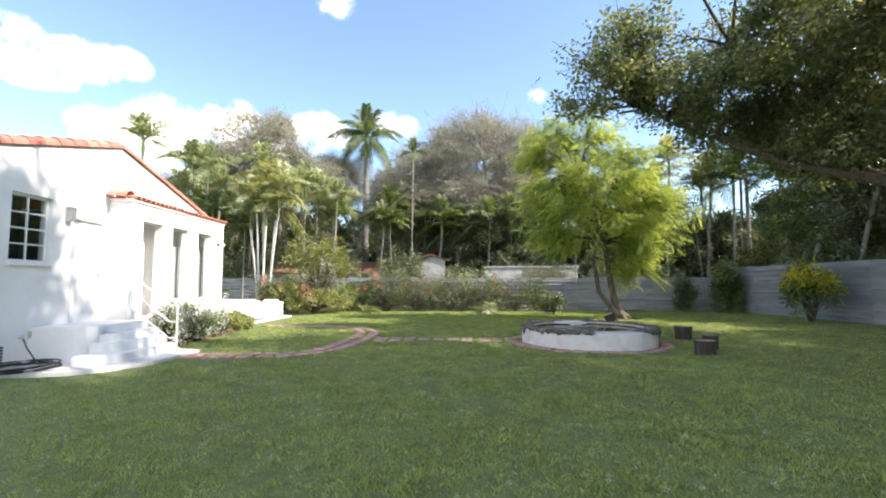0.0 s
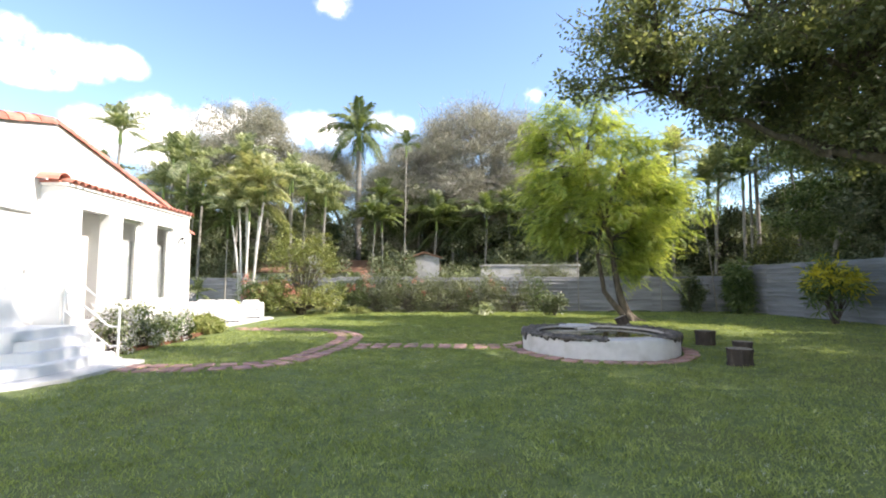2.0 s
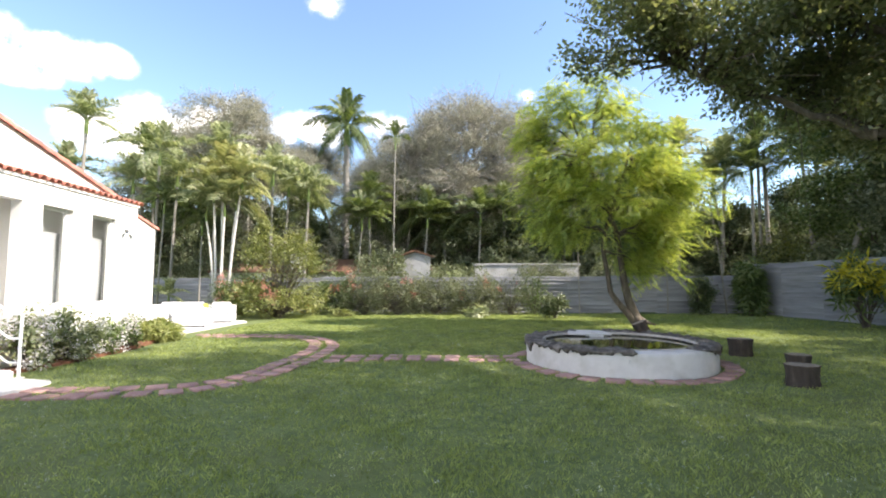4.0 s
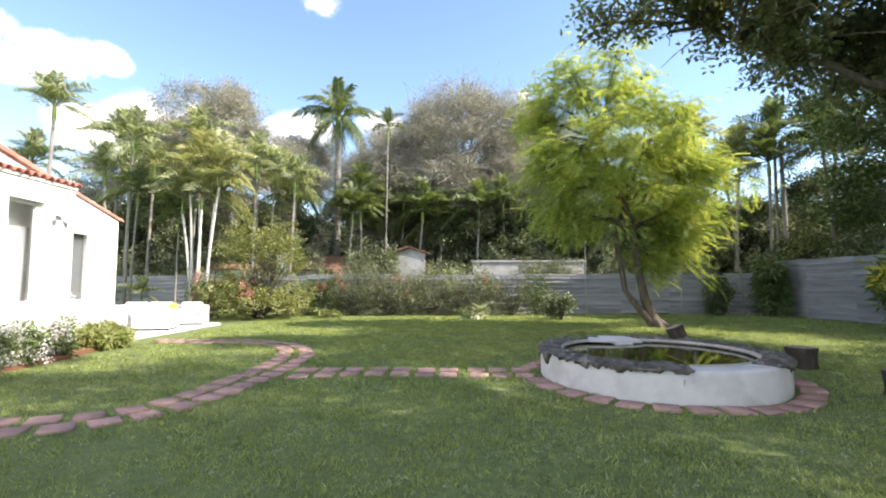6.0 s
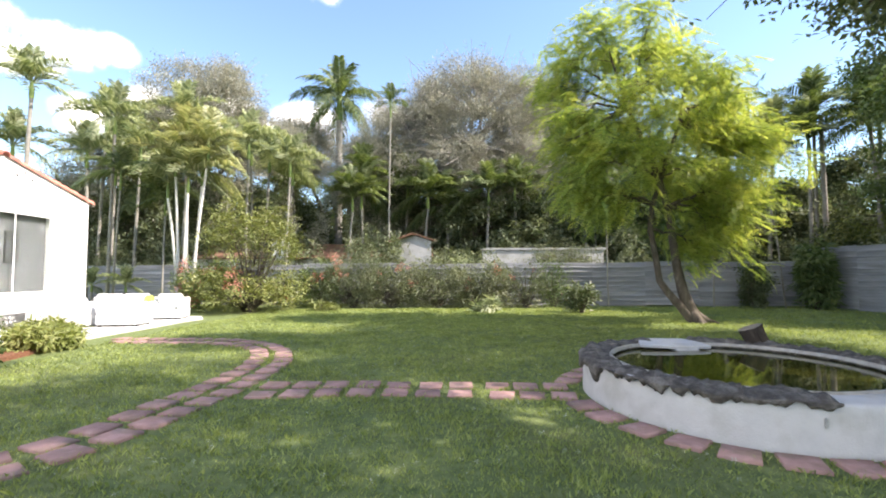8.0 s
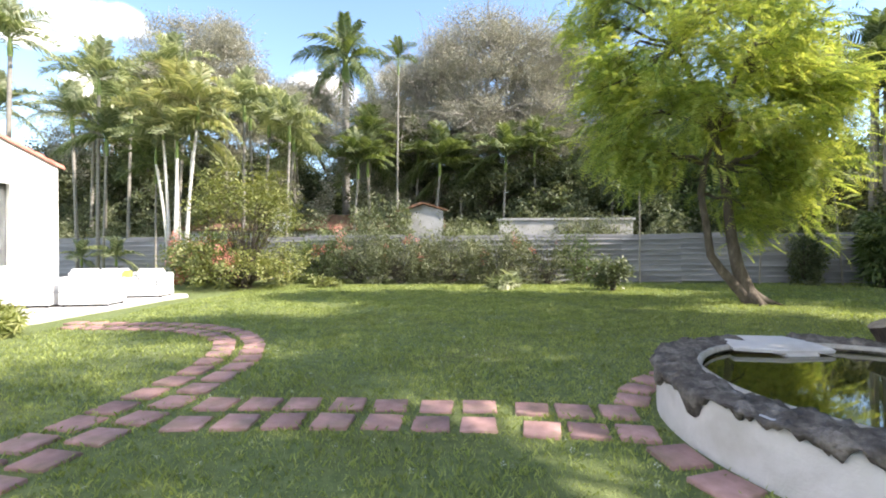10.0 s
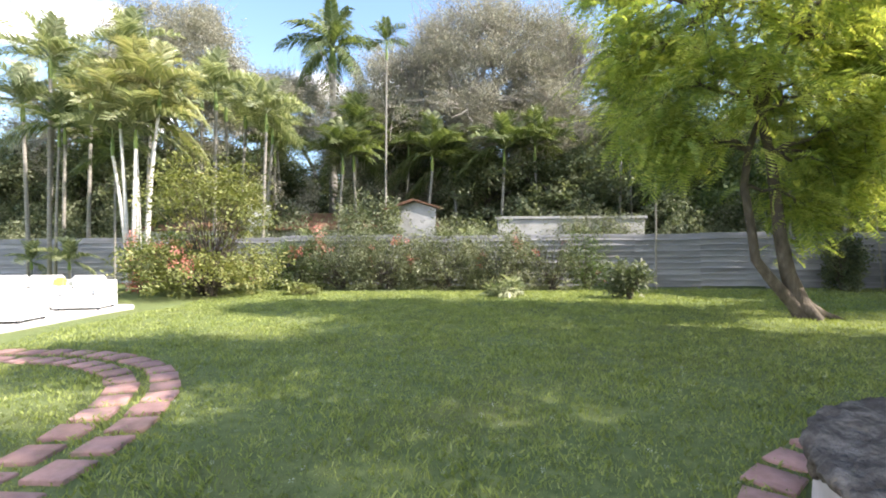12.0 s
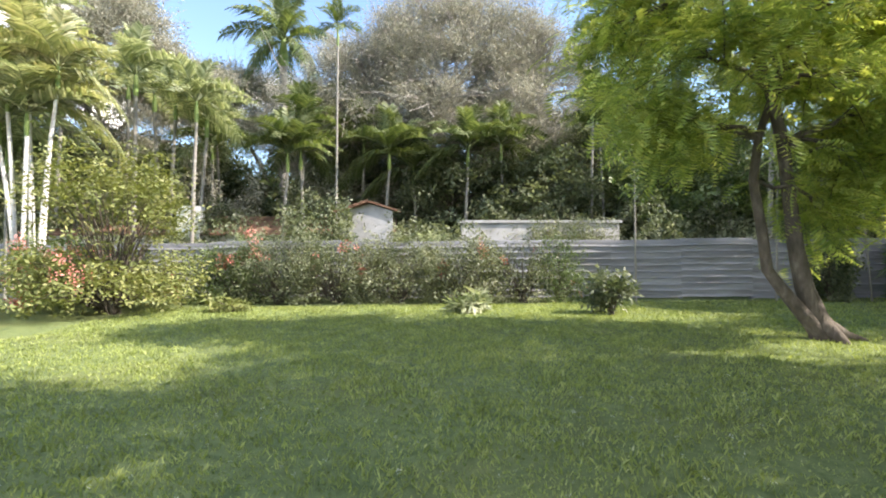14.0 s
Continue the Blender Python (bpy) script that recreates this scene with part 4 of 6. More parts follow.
def pond():
    root = empty("garden_pond", PX, PY, 0, label="round raised pond with worn white wall and dark rock rim", category="pond")
    rng = np.random.default_rng(3)
    n = 72
    def ring(k, z, jag=0.0, zj=0.0):
        out = []
        for i in range(n):
            a = 2 * math.pi * i / n
            j = 1 + jag * noise.noise(Vector((math.cos(a) * 4, math.sin(a) * 4, z * 7)))
            out.append((PRX * k * j * math.cos(a), PRY * k * j * math.sin(a), z + zj * noise.noise(Vector((math.cos(a) * 5, math.sin(a) * 5, 3.1)))))
        return out
    def loft(name, rings, mat, label=""):
        V = [p for r in rings for p in r]
        Q = [(j * n + i, j * n + (i + 1) % n, (j + 1) * n + (i + 1) % n, (j + 1) * n + i) for j in range(len(rings) - 1) for i in range(n)]
        ob = new(name, mesh_of(name, V, Q, mat, smooth=True))
        ob.parent = root
        return tagged(ob, label)
    loft("wall", [ring(1.0, -0.1, 0.006), ring(1.0, 0.06, 0.006), ring(0.997, 0.31, 0.008), ring(0.993, PH - 0.03, 0.008), ring(0.985, PH - 0.012, 0.008), ring(0.965, PH - 0.006), ring(0.81, PH - 0.01)], PONDWALL)
    loft("basin_wall", [ring(0.808, PH - 0.031), ring(0.79, 0.10)], ROCK)
    loft("inner_lip", [ring(0.815, PH - 0.03, 0.01), ring(0.81, PH + 0.012, 0.02), ring(0.79, PH + 0.01, 0.02), ring(0.785, PH - 0.03, 0.01)], MORTAR, "pale mortar lip round the water")
    disc = ring(0.80, PH - 0.055)
    V = disc + [(0, 0, PH - 0.055)]
    w = new("water", mesh_of("water", V, None, WATER, tris=[(i, (i + 1) % n, n) for i in range(n)]))
    w.parent = root
    tagged(w, "still murky green water")
    V = ring(0.76, 0.11) + [(0, 0, 0.1)]
    f = new("basin_floor", mesh_of("basin_floor", V, None, ROCK, tris=[(i, (i + 1) % n, n) for i in range(n)]))
    f.parent = root
    # rock crust round the rim in broken plates: uneven on top, hanging ragged over the wall
    def crust(a0, a1, seed):
        na, prof = max(12, int((a1 - a0) / 1.1)), 13
        off = Vector((seed * 3.1, seed * 1.7, seed * 0.6))
        rise = rng.uniform(-0.006, 0.014)
        V, Q = [], []
        for i in range(na + 1):
            a = radians(a0 + (a1 - a0) * i / na)
            c = Vector((math.cos(a), math.sin(a), 0))
            hang = 0.05 + 0.30 * max(0.0, noise.noise(c * 5.0 + Vector((7, 2, 1)))) + 0.11 * noise.noise(c * 15) + 0.06 * noise.noise(c * 37)
            hang *= min(1, (i + 1) / 2.5, (na - i + 1) / 2.5)
            for j in range(prof):
                u = j / (prof - 1)
                if u < 0.62:
                    k, z = 0.815 + 0.2 * u / 0.62, PH + 0.012 + 0.022 * math.sin(math.pi * u / 0.62)
                else:
                    w = (u - 0.62) / 0.38
                    k, z = 1.015 + 0.008 * math.sin(math.pi * w) - 0.008 * w, PH + 0.012 - max(hang, 0.02) * w
                p = Vector((PRX * k * c.x, PRY * k * c.y, z))
                d = 0.036 * noise.noise(p * 4.5 + off) + 0.040 * noise.noise(p * 10) + 0.024 * noise.noise(p * 23)
                if u < 0.66:
                    p.z += rise + d
                else:
                    p += c * (0.5 * d + 0.004)
                if i in (0, na):
                    p.z = min(p.z, PH - 0.004) if u < 0.62 else p.z
                V.append(tuple(p))
        for i in range(na):
            for j in range(prof - 1):
                Q.append((i * prof + j, i * prof + j + 1, (i + 1) * prof + j + 1, (i + 1) * prof + j))
        b = len(V)
        for i in range(na + 1):
            for j in range(prof):
                x, y, z = V[i * prof + j]
                V.append((x * 0.985, y * 0.985, min(z - 0.004, PH - 0.012) if j < 8 else z))
        Q += [tuple(b + t for t in reversed(q)) for q in Q]
        rim = [i * prof for i in range(na + 1)] + [na * prof + j for j in range(1, prof)] + [i * prof + prof - 1 for i in range(na - 1, -1, -1)] + [j for j in range(prof - 2, 0, -1)]
        Q += [(rim[i], rim[(i + 1) % len(rim)], b + rim[(i + 1) % len(rim)], b + rim[i]) for i in range(len(rim))]
        ob = new("rock", mesh_of("rock", V, Q, ROCK))
        ob.parent = root
    edges = [101, 122, 139, 163, 181, 199, 214, 236, 257]
    for k, (a0, a1) in enumerate(zip(edges, edges[1:])):
        crust(a0 - 0.8, a1 + 0.8, k + 1)
    edges = [299, 316, 338, 355, 374, 390, 412, 437]
    for k, (a0, a1) in enumerate(zip(edges, edges[1:])):
        crust(a0 - 0.8, a1 + 0.8, k + 21)
    part("drain_pipe", boxed(-0.02, -0.012, -0.05, 0.0, 0.012, 0.03, 0.004), STEEL, root).matrix_basis = pose(PRX * math.cos(radians(254)), PRY * math.sin(radians(254)) - 0.004, 0.26, 0, 0, 80)
    bm = bmesh.new()
    edge = [(-0.50, -0.26), (-0.05, -0.33), (0.46, -0.24), (0.42, 0.10), (0.30, 0.33), (-0.30, 0.30), (-0.44, 0.06)]
    low = [bm.verts.new((x, y, 0)) for x, y in edge]
    mid = [bm.verts.new((x * 1.02, y * 1.02, 0.03)) for x, y in edge]
    top = [bm.verts.new((x * 0.97, y * 0.97, 0.045)) for x, y in edge]
    bm.faces.new(top)
    bm.faces.new(list(reversed(low)))
    for p, q in ((low, mid), (mid, top)):
        for i in range(7):
            bm.faces.new((p[i], p[(i + 1) % 7], q[(i + 1) % 7], q[i]))
    slab = part("stone_slab", bm, PONDWALL)
    slab.matrix_basis = pose(3.80, 14.22, PH - 0.022, 2, 1, -5)
    part("pillar", boxed(-0.18, -0.1, 0.09, 0.18, 0.1, PH - 0.024, 0.02), PONDWALL, root, "white block under the slab").matrix_basis = pose(0.0, 1.2, 0, 0, 0, 4)
    tagged(slab, "pale flat stone slab lying on the pond rim", "stone slab")
    return root


pond()


def lump(name, x, y, z, sx, sy, sz, seed, mat, label, category, rough_k=0.3, rot=(0, 0, 0)):
    bm = bmesh.new()
    bmesh.ops.create_icosphere(bm, subdivisions=4, radius=1.0)
    off = Vector((seed * 3.7, seed * 1.3, seed))
    for v in bm.verts:
        k = 1 + rough_k * noise.noise(v.co * 1.5 + off) + 0.12 * noise.noise(v.co * 5 + off)
        c = Vector((v.co.x, v.co.y, max(min(v.co.z * 1.5, 0.9), -1)))
        v.co = Vector((c.x * sx * k, c.y * sy * k, c.z * sz * k))
    ob = part(name, bm, mat)
    ob.matrix_basis = pose(x, y, z, *rot)
    return tagged(ob, label, category)


def stump(x, y, r, h, seed, label, name="tree_stump"):
    rng = np.random.default_rng(seed)
    root = empty(name, x, y, 0, rng.uniform(0, 90), label=label, category="stump", group="stumps beside the pond")
    n, rows = 28, 7
    V, Q = [], []
    for j in range(rows):
        u = j / (rows - 1)
        for i in range(n):
            a = 2 * math.pi * i / n
            k = 1 + 0.10 * noise.noise(Vector((math.cos(a) * 2.2 + seed, math.sin(a) * 2.2, u * 1.2))) + 0.05 * math.sin(a * 9 + seed)
            k *= 1.08 - 0.1 * math.sin(math.pi * u)
            V.append((r * k * math.cos(a), r * k * math.sin(a), -0.05 + (h + 0.05) * u))
    for j in range(rows - 1):
        for i in range(n):
            Q.append((j * n + i, j * n + (i + 1) % n, (j + 1) * n + (i + 1) % n, (j + 1) * n + i))
    b = new("bark", mesh_of("bark", V, Q, STUMP_BARK, smooth=True))
    b.parent = root
    top = [V[(rows - 1) * n + i] for i in range(n)]
    ring2 = [(x_ * 0.6, y_ * 0.6, h + 0.012) for x_, y_, z_ in top]
    V2 = top + ring2 + [(0, 0, h + 0.005)]
    Q2 = [(i, (i + 1) % n, n + (i + 1) % n, n + i) for i in range(n)]
    c = new("cut_face", mesh_of("cut_face", V2, Q2, WOOD_CUT, tris=[(n + i, n + (i + 1) % n, 2 * n) for i in range(n)]))
    c.parent = root
    tagged(c, "weathered grey sawn top")
    return root


STUMP_BARK = material("dark_stump_bark", [(0.25, (0.022, 0.018, 0.015)), (0.55, (0.06, 0.048, 0.04)), (0.8, (0.14, 0.115, 0.095))], 8, rough=0.95, bump=1.0, bump_scale=30, stretch=(1, 1, 0.3), bump_distance=0.03)
WOOD_CUT = material("weathered_sawn_wood", [(0.3, (0.16, 0.13, 0.10)), (0.7, (0.30, 0.26, 0.21))], 14, rough=0.95, bump=0.6)
log = stump(5.05, 14.15, 0.15, 0.25, 7, "dark tilted log with a pale sawn top on the pond rim", "log")
log.matrix_basis = pose(5.05, 14.15, PH + 0.0, -10, -20, 10)
stump(5.75, 10.45, 0.205, 0.29, 1, "dark weathered tree stump on the lawn")
stump(6.30, 11.2, 0.17, 0.33, 2, "dark rough-barked tree stump on the lawn")
stump(6.78, 13.4, 0.215, 0.34, 3, "thick dark tree stump beside the pond")


# ---------------------------------------------------------------- paving
def paver_mesh(seed):
    rng = random.Random(seed)
    s, h = 0.148, 0.045
    pts = [(-s, -s), (s, -s), (s, s), (-s, s)]
    pts = [(x + rng.uniform(-0.009, 0.009), y + rng.uniform(-0.009, 0.009)) for x, y in pts]
    k = 0.955
    V = [(x, y, 0) for x, y in pts] + [(x, y, h - 0.008) for x, y in pts] + [(x * k, y * k, h) for x, y in pts]
    Q = [(0, 1, 5, 4), (1, 2, 6, 5), (2, 3, 7, 6), (3, 0, 4, 7), (4, 5, 9, 8), (5, 6, 10, 9), (6, 7, 11, 10), (7, 4, 8, 11), (8, 9, 10, 11)]
    return mesh_of("paver", V, Q, PAVER)


PAVERS = [paver_mesh(k) for k in range(5)]


def smooth_line(points, step):
    """Places and headings every step metres along a smooth line through the points."""
    P = [Vector((*p, 0)) for p in points]
    dense = []
    for i in range(len(P) - 1):
        a, b, c, d = P[max(i - 1, 0)], P[i], P[i + 1], P[min(i + 2, len(P) - 1)]
        for k in range(24):
            t = k / 24
            dense.append(0.5 * ((2 * b) + (c - a) * t + (2 * a - 5 * b + 4 * c - d) * t * t + (3 * b - a - 3 * c + d) * t ** 3))
    dense.append(P[-1])
    out, run = [], 0.0
    for i in range(1, len(dense)):
        seg = dense[i] - dense[i - 1]
        while run <= seg.length:
            q = dense[i - 1] + seg.normalized() * run
            out.append((q.x, q.y, math.degrees(math.atan2(seg.y, seg.x))))
            run += step
        run -= seg.length
    return out


def paving():
    root = empty("garden_path", -2.4, 13, 0, label="double row of square red pavers set in the grass", category="garden path", kind="structure")
    inv = Matrix.Translation((2.4, -13, 0))
    rng = random.Random(8)
    spots = []
    # the curved path, two rows
    inner = [(-5.45, 10.50), (-4.5, 10.50), (-3.75, 10.72), (-3.12, 11.2), (-2.85, 11.85), (-2.76, 12.5), (-2.68, 13.15), (-2.60, 13.9), (-2.58, 14.7), (-2.70, 15.5), (-3.10, 16.4), (-3.75, 17.05), (-4.6, 17.5), (-5.6, 17.7), (-6.9, 17.72)]
    outer = [(-5.45, 10.08), (-4.4, 10.08), (-3.5, 10.35), (-2.8, 10.95), (-2.47, 11.7), (-2.36, 12.4), (-2.27, 13.05), (-2.17, 13.9), (-2.14, 14.7), (-2.26, 15.45), (-2.62, 16.4), (-3.25, 17.2), (-4.1, 17.75), (-5.2, 18.1), (-6.9, 18.2)]
    spots += smooth_line(inner, 0.405) + smooth_line(outer, 0.405)
    # the cross path to the pond, two rows
    for row, y in ((0, 13.48), (1, 13.05)):
        for i in range(7):
            spots.append((0.68 - i * 0.402 + (0.0 if row == 0 else -0.03), y + 0.01 * i * (0.3 if row else 0.5), 0))
        for i in range(3):
            spots.append((1.13 + i * 0.36, y - 0.12 - 0.05 * i + (0.02 if row == 0 else 0), -9))
    # the ring round the pond
    for i in range(27):
        a = radians(110 + i * 11.4)
        x, y = PX + (PRX + 0.20) * math.cos(a), PY + (PRY + 0.20) * math.sin(a)
        if all((x - u) ** 2 + (y - v) ** 2 > 0.1 for u, v, _ in spots):
            spots.append((x, y, math.degrees(a) + 90))
    for x, y, a in spots:
        share("paver", PAVERS[rng.randrange(5)], root, inv @ pose(x + rng.uniform(-0.012, 0.012), y + rng.uniform(-0.012, 0.012), lift(x, y) - 0.036 + rng.uniform(-0.004, 0.006), rng.uniform(-1, 1), rng.uniform(-1, 1), a + rng.uniform(-3, 3)))
    return spots


SPOTS = paving()

# ---------------------------------------------------------------- trees in the garden
def jacaranda():
    base = (7.95, 21.0, 0)
    rng = np.random.default_rng(21)
    root = empty("feathery_tree", *base, label="leaning tree with twin trunks and feathery yellow-green leaves", category="tree")
    A = [(0.1, -0.05, -0.15), (-0.27, 0, 0.27), (-0.74, 0.05, 0.85), (-0.98, 0.1, 1.21), (-1.08, 0.1, 1.95), (-1.22, 0.1, 2.76), (-1.12, 0.1, 3.5), (-0.75, 0, 4.7), (-0.3, 0, 5.9)]
    B = [(0.1, 0.0, -0.15), (-0.12, 0.05, 0.35), (-0.30, 0.1, 0.9), (-0.45, 0.1, 1.62), (-0.55, 0.1, 2.45), (-0.70, 0.05, 3.4), (-0.95, 0, 4.25), (-1.4, -0.1, 5.25), (-1.85, -0.1, 6.3)]
    tubes("trunk", [(A, [0.22, 0.13, 0.105, 0.095, 0.088, 0.08, 0.07, 0.06, 0.04])], BARK, root, 10)
    tubes("trunk", [(B, [0.30, 0.19, 0.15, 0.128, 0.112, 0.10, 0.09, 0.075, 0.05])], BARK, root, 10)
    for q in ([(-0.1, 0, 0.3), (0.3, -0.1, 0.06), (0.7, -0.15, -0.04)], [(-0.1, 0, 0.3), (-0.05, -0.35, 0.05), (-0.1, -0.6, -0.05)], [(0.0, 0, 0.25), (0.3, 0.3, 0.05), (0.5, 0.6, -0.05)]):
        tubes("root", [(q, [0.14, 0.09, 0.02])], BARK, root, 8)
    ends = [Vector(A[-1]), Vector(B[-1]), Vector(A[5]), Vector(B[5]), Vector(A[6]), Vector(B[6]), Vector(A[7])]
    tips, br = [], []
    goals = [(-4.0, -0.6, 6.0), (-3.7, 0.8, 7.0), (-3.0, -0.8, 7.8), (-2.2, 0.6, 7.9), (-1.2, -0.5, 8.7), (-0.4, 0.5, 8.4), (0.3, -0.4, 7.5), (1.3, 0.2, 6.7), (1.7, -0.5, 5.6), (1.3, 0.6, 4.6), (-4.1, 0.2, 4.7), (-3.3, -0.9, 4.4), (0.8, -0.8, 3.6), (-0.2, 0.9, 4.6), (-2.2, -1.6, 6.4), (-0.2, -1.7, 6.0), (-1.4, 1.8, 6.2), (0.8, 1.6, 6.0), (-2.9, 1.6, 5.4), (-0.8, 0.0, 7.2), (-2.5, -1.4, 4.8), (0.1, -1.4, 4.2), (0.5, 0.0, 2.9), (-1.7, 0.3, 5.0), (-3.0, 0.2, 5.6), (0.6, -0.3, 5.2), (1.0, 0.2, 3.4), (-1.2, -1.0, 5.4), (2.2, -0.2, 5.0), (2.3, 0.3, 6.0), (0.5, 0.0, 1.9), (0.9, -0.2, 2.4), (-3.4, -0.4, 3.6), (-2.6, 0.5, 3.3), (1.7, 0.2, 3.9), (-3.9, 0.3, 7.6)]
    for g in goals:
        g = Vector(g) + Vector(rng.normal(0, 0.15, 3))
        g.x, g.z = -0.95 + (g.x + 0.95) * 0.92, g.z if g.z < 5 else 5 + (g.z - 5) * 1.12
        s = min(ends, key=lambda e: (e - g).length + abs(e.z - g.z) * 0.3)
        p = bend(s, g, 6, 0.25, rng, 0.1)
        br.append((p, [0.045 * (1 - 0.8 * i / 6) + 0.006 for i in range(7)]))
        tips += [(q, 0.75) for q in p[3:]]
        for _ in range(6):
            e = g + Vector(rng.normal(0, 0.5, 3))
            pp = bend(p[3 + rng.integers(3)], e, 3, 0.08, rng, 0.05)
            br.append((pp, [0.014, 0.011, 0.008, 0.005]))
            tips += [(q, 0.45) for q in pp[1:]]
    tagged(tubes("twigwork", br, BARK, root, 5), kind="stuff")
    P = np.array([tuple(p) for p, _ in tips])
    per = 9
    pos = np.repeat(P, per, 0) + rng.normal(size=(len(P) * per, 3)) * np.array([0.26, 0.26, 0.15])
    n = len(pos)
    out = pos - np.array([-1.2, 0, 0])
    yaw = np.arctan2(out[:, 1], out[:, 0]) + rng.normal(0, 1.0, n)
    scatter("crown", FEATHER, pos, rotations(rng, n, 0.25, 0.38, yaw), rng.uniform(0.36, 0.66, n), L_JACARANDA, root)


jacaranda()

# lobes nearer than y 11 are unseen, added to shade pond and lawn
broadleaf("shade_tree", (14.6, 12.3, 0), (14.2, 12.6, 3.6), 0.42,
          [((8.2, 15.4, 8.6), (2.4, 1.7, 1.8)), ((11.0, 13.5, 9.0), (2.6, 2.6, 1.2)), ((14.5, 12.0, 10.0), (4.5, 5.5, 2.4)), ((13.2, 12.8, 6.2), (2.4, 2.2, 1.2)), ((11.6, 16.2, 9.4), (3.8, 1.7, 2.7)), ((12.8, 10.0, 7.2), (2.6, 2.4, 1.7)), ((15.2, 7.0, 7.2), (3.0, 3.0, 2.0)), ((10.2, 15.8, 7.7), (3.1, 1.8, 1.7)), ((5.3, 15.5, 8.0), (1.3, 1.0, 1.1)), ((6.1, 15.2, 9.2), (1.6, 1.3, 1.4)), ((13.2, 15.3, 7.5), (3.0, 2.4, 2.6)), ((11.0, 9.0, 10.5), (3.5, 3.5, 2.6)), ((6.6, 10.3, 11.4), (2.4, 2.4, 0.9)), ((13.4, 6.0, 10.0), (2.2, 1.8, 1.2)), ((10.4, 12.6, 8.6), (2.6, 1.8, 1.3))],
          400, 46, 0.72, TWIG5, 0.24, L_SHADE, 31, "large spreading shade tree with dark glossy leaves",
          limbs=[[(14.2, 12.6, 3.5), (13.2, 13.8, 4.6), (11.6, 14.8, 5.3), (10.3, 15.3, 5.9), (8.9, 15.6, 6.6), (7.4, 16.2, 7.6)],
                 [(14.2, 12.6, 3.5), (13.0, 13.6, 5.6), (12.2, 14.3, 7.0), (11.0, 14.6, 8.4), (9.6, 15.0, 9.4)],
                 [(14.2, 12.6, 3.5), (14.0, 12.0, 6.0), (13.2, 11.0, 8.2), (11.6, 9.6, 10.0)],
                 [(14.2, 12.6, 3.5), (14.8, 13.0, 6.0), (15.2, 13.0, 8.6), (15.0, 12.4, 11.0)],
                 [(13.2, 13.8, 4.6), (13.4, 15.4, 5.4), (13.8, 16.8, 6.6), (14.2, 17.6, 7.8)],
                 [(11.6, 14.8, 5.3), (11.3, 15.8, 6.2), (11.0, 16.8, 7.2), (10.6, 17.6, 8.4)]], twigs=2, even=0.55, twig=BARK)
# unseen tree; crown lobes added to shade near lawn, steps and gable wall
broadleaf("shade_tree", (13.6, 0.5, 0), (13.2, 0.8, 5.0), 0.45,
          [((11.5, 1.0, 10.5), (5.2, 4.6, 3.6)), ((12.0, -3.5, 11), (4.6, 4.5, 3.6)), ((9.0, 4.0, 9.0), (3.4, 3.0, 2.4)), ((6.4, 5.3, 13.1), (2.2, 2.0, 0.7)), ((6.6, 1.8, 12.2), (2.8, 2.6, 1.0)), ((7.0, 4.5, 16.1), (1.3, 0.8, 1.5)), ((8.2, 2.5, 7.6), (3.4, 3.2, 1.4)), ((9.8, 3.4, 9.2), (3.0, 2.4, 1.0)), ((15.0, 3.2, 10.2), (3.0, 2.4, 1.2)), ((9.2, 5.4, 7.8), (2.6, 2.2, 0.9)), ((6.8, 2.4, 8.4), (2.2, 2.2, 0.8)), ((17.5, 3.0, 8.2), (3.0, 3.2, 2.2)), ((15.8, 0.0, 8.4), (3.4, 3.0, 2.0)), ((17.8, 6.6, 8.8), (2.6, 2.6, 1.8)), ((9.6, 6.0, 11.2), (2.6, 1.1, 1.3)), ((13, -0.5, 6.4), (3.2, 3.0, 1.8)), ((13.5, 4.6, 7.0), (2.6, 2.4, 1.8))],
          480, 46, 1.0, TWIG5, 0.34, L_SHADE, 32, "unseen large tree added beside the tall fence to cast shade", even=0.5)


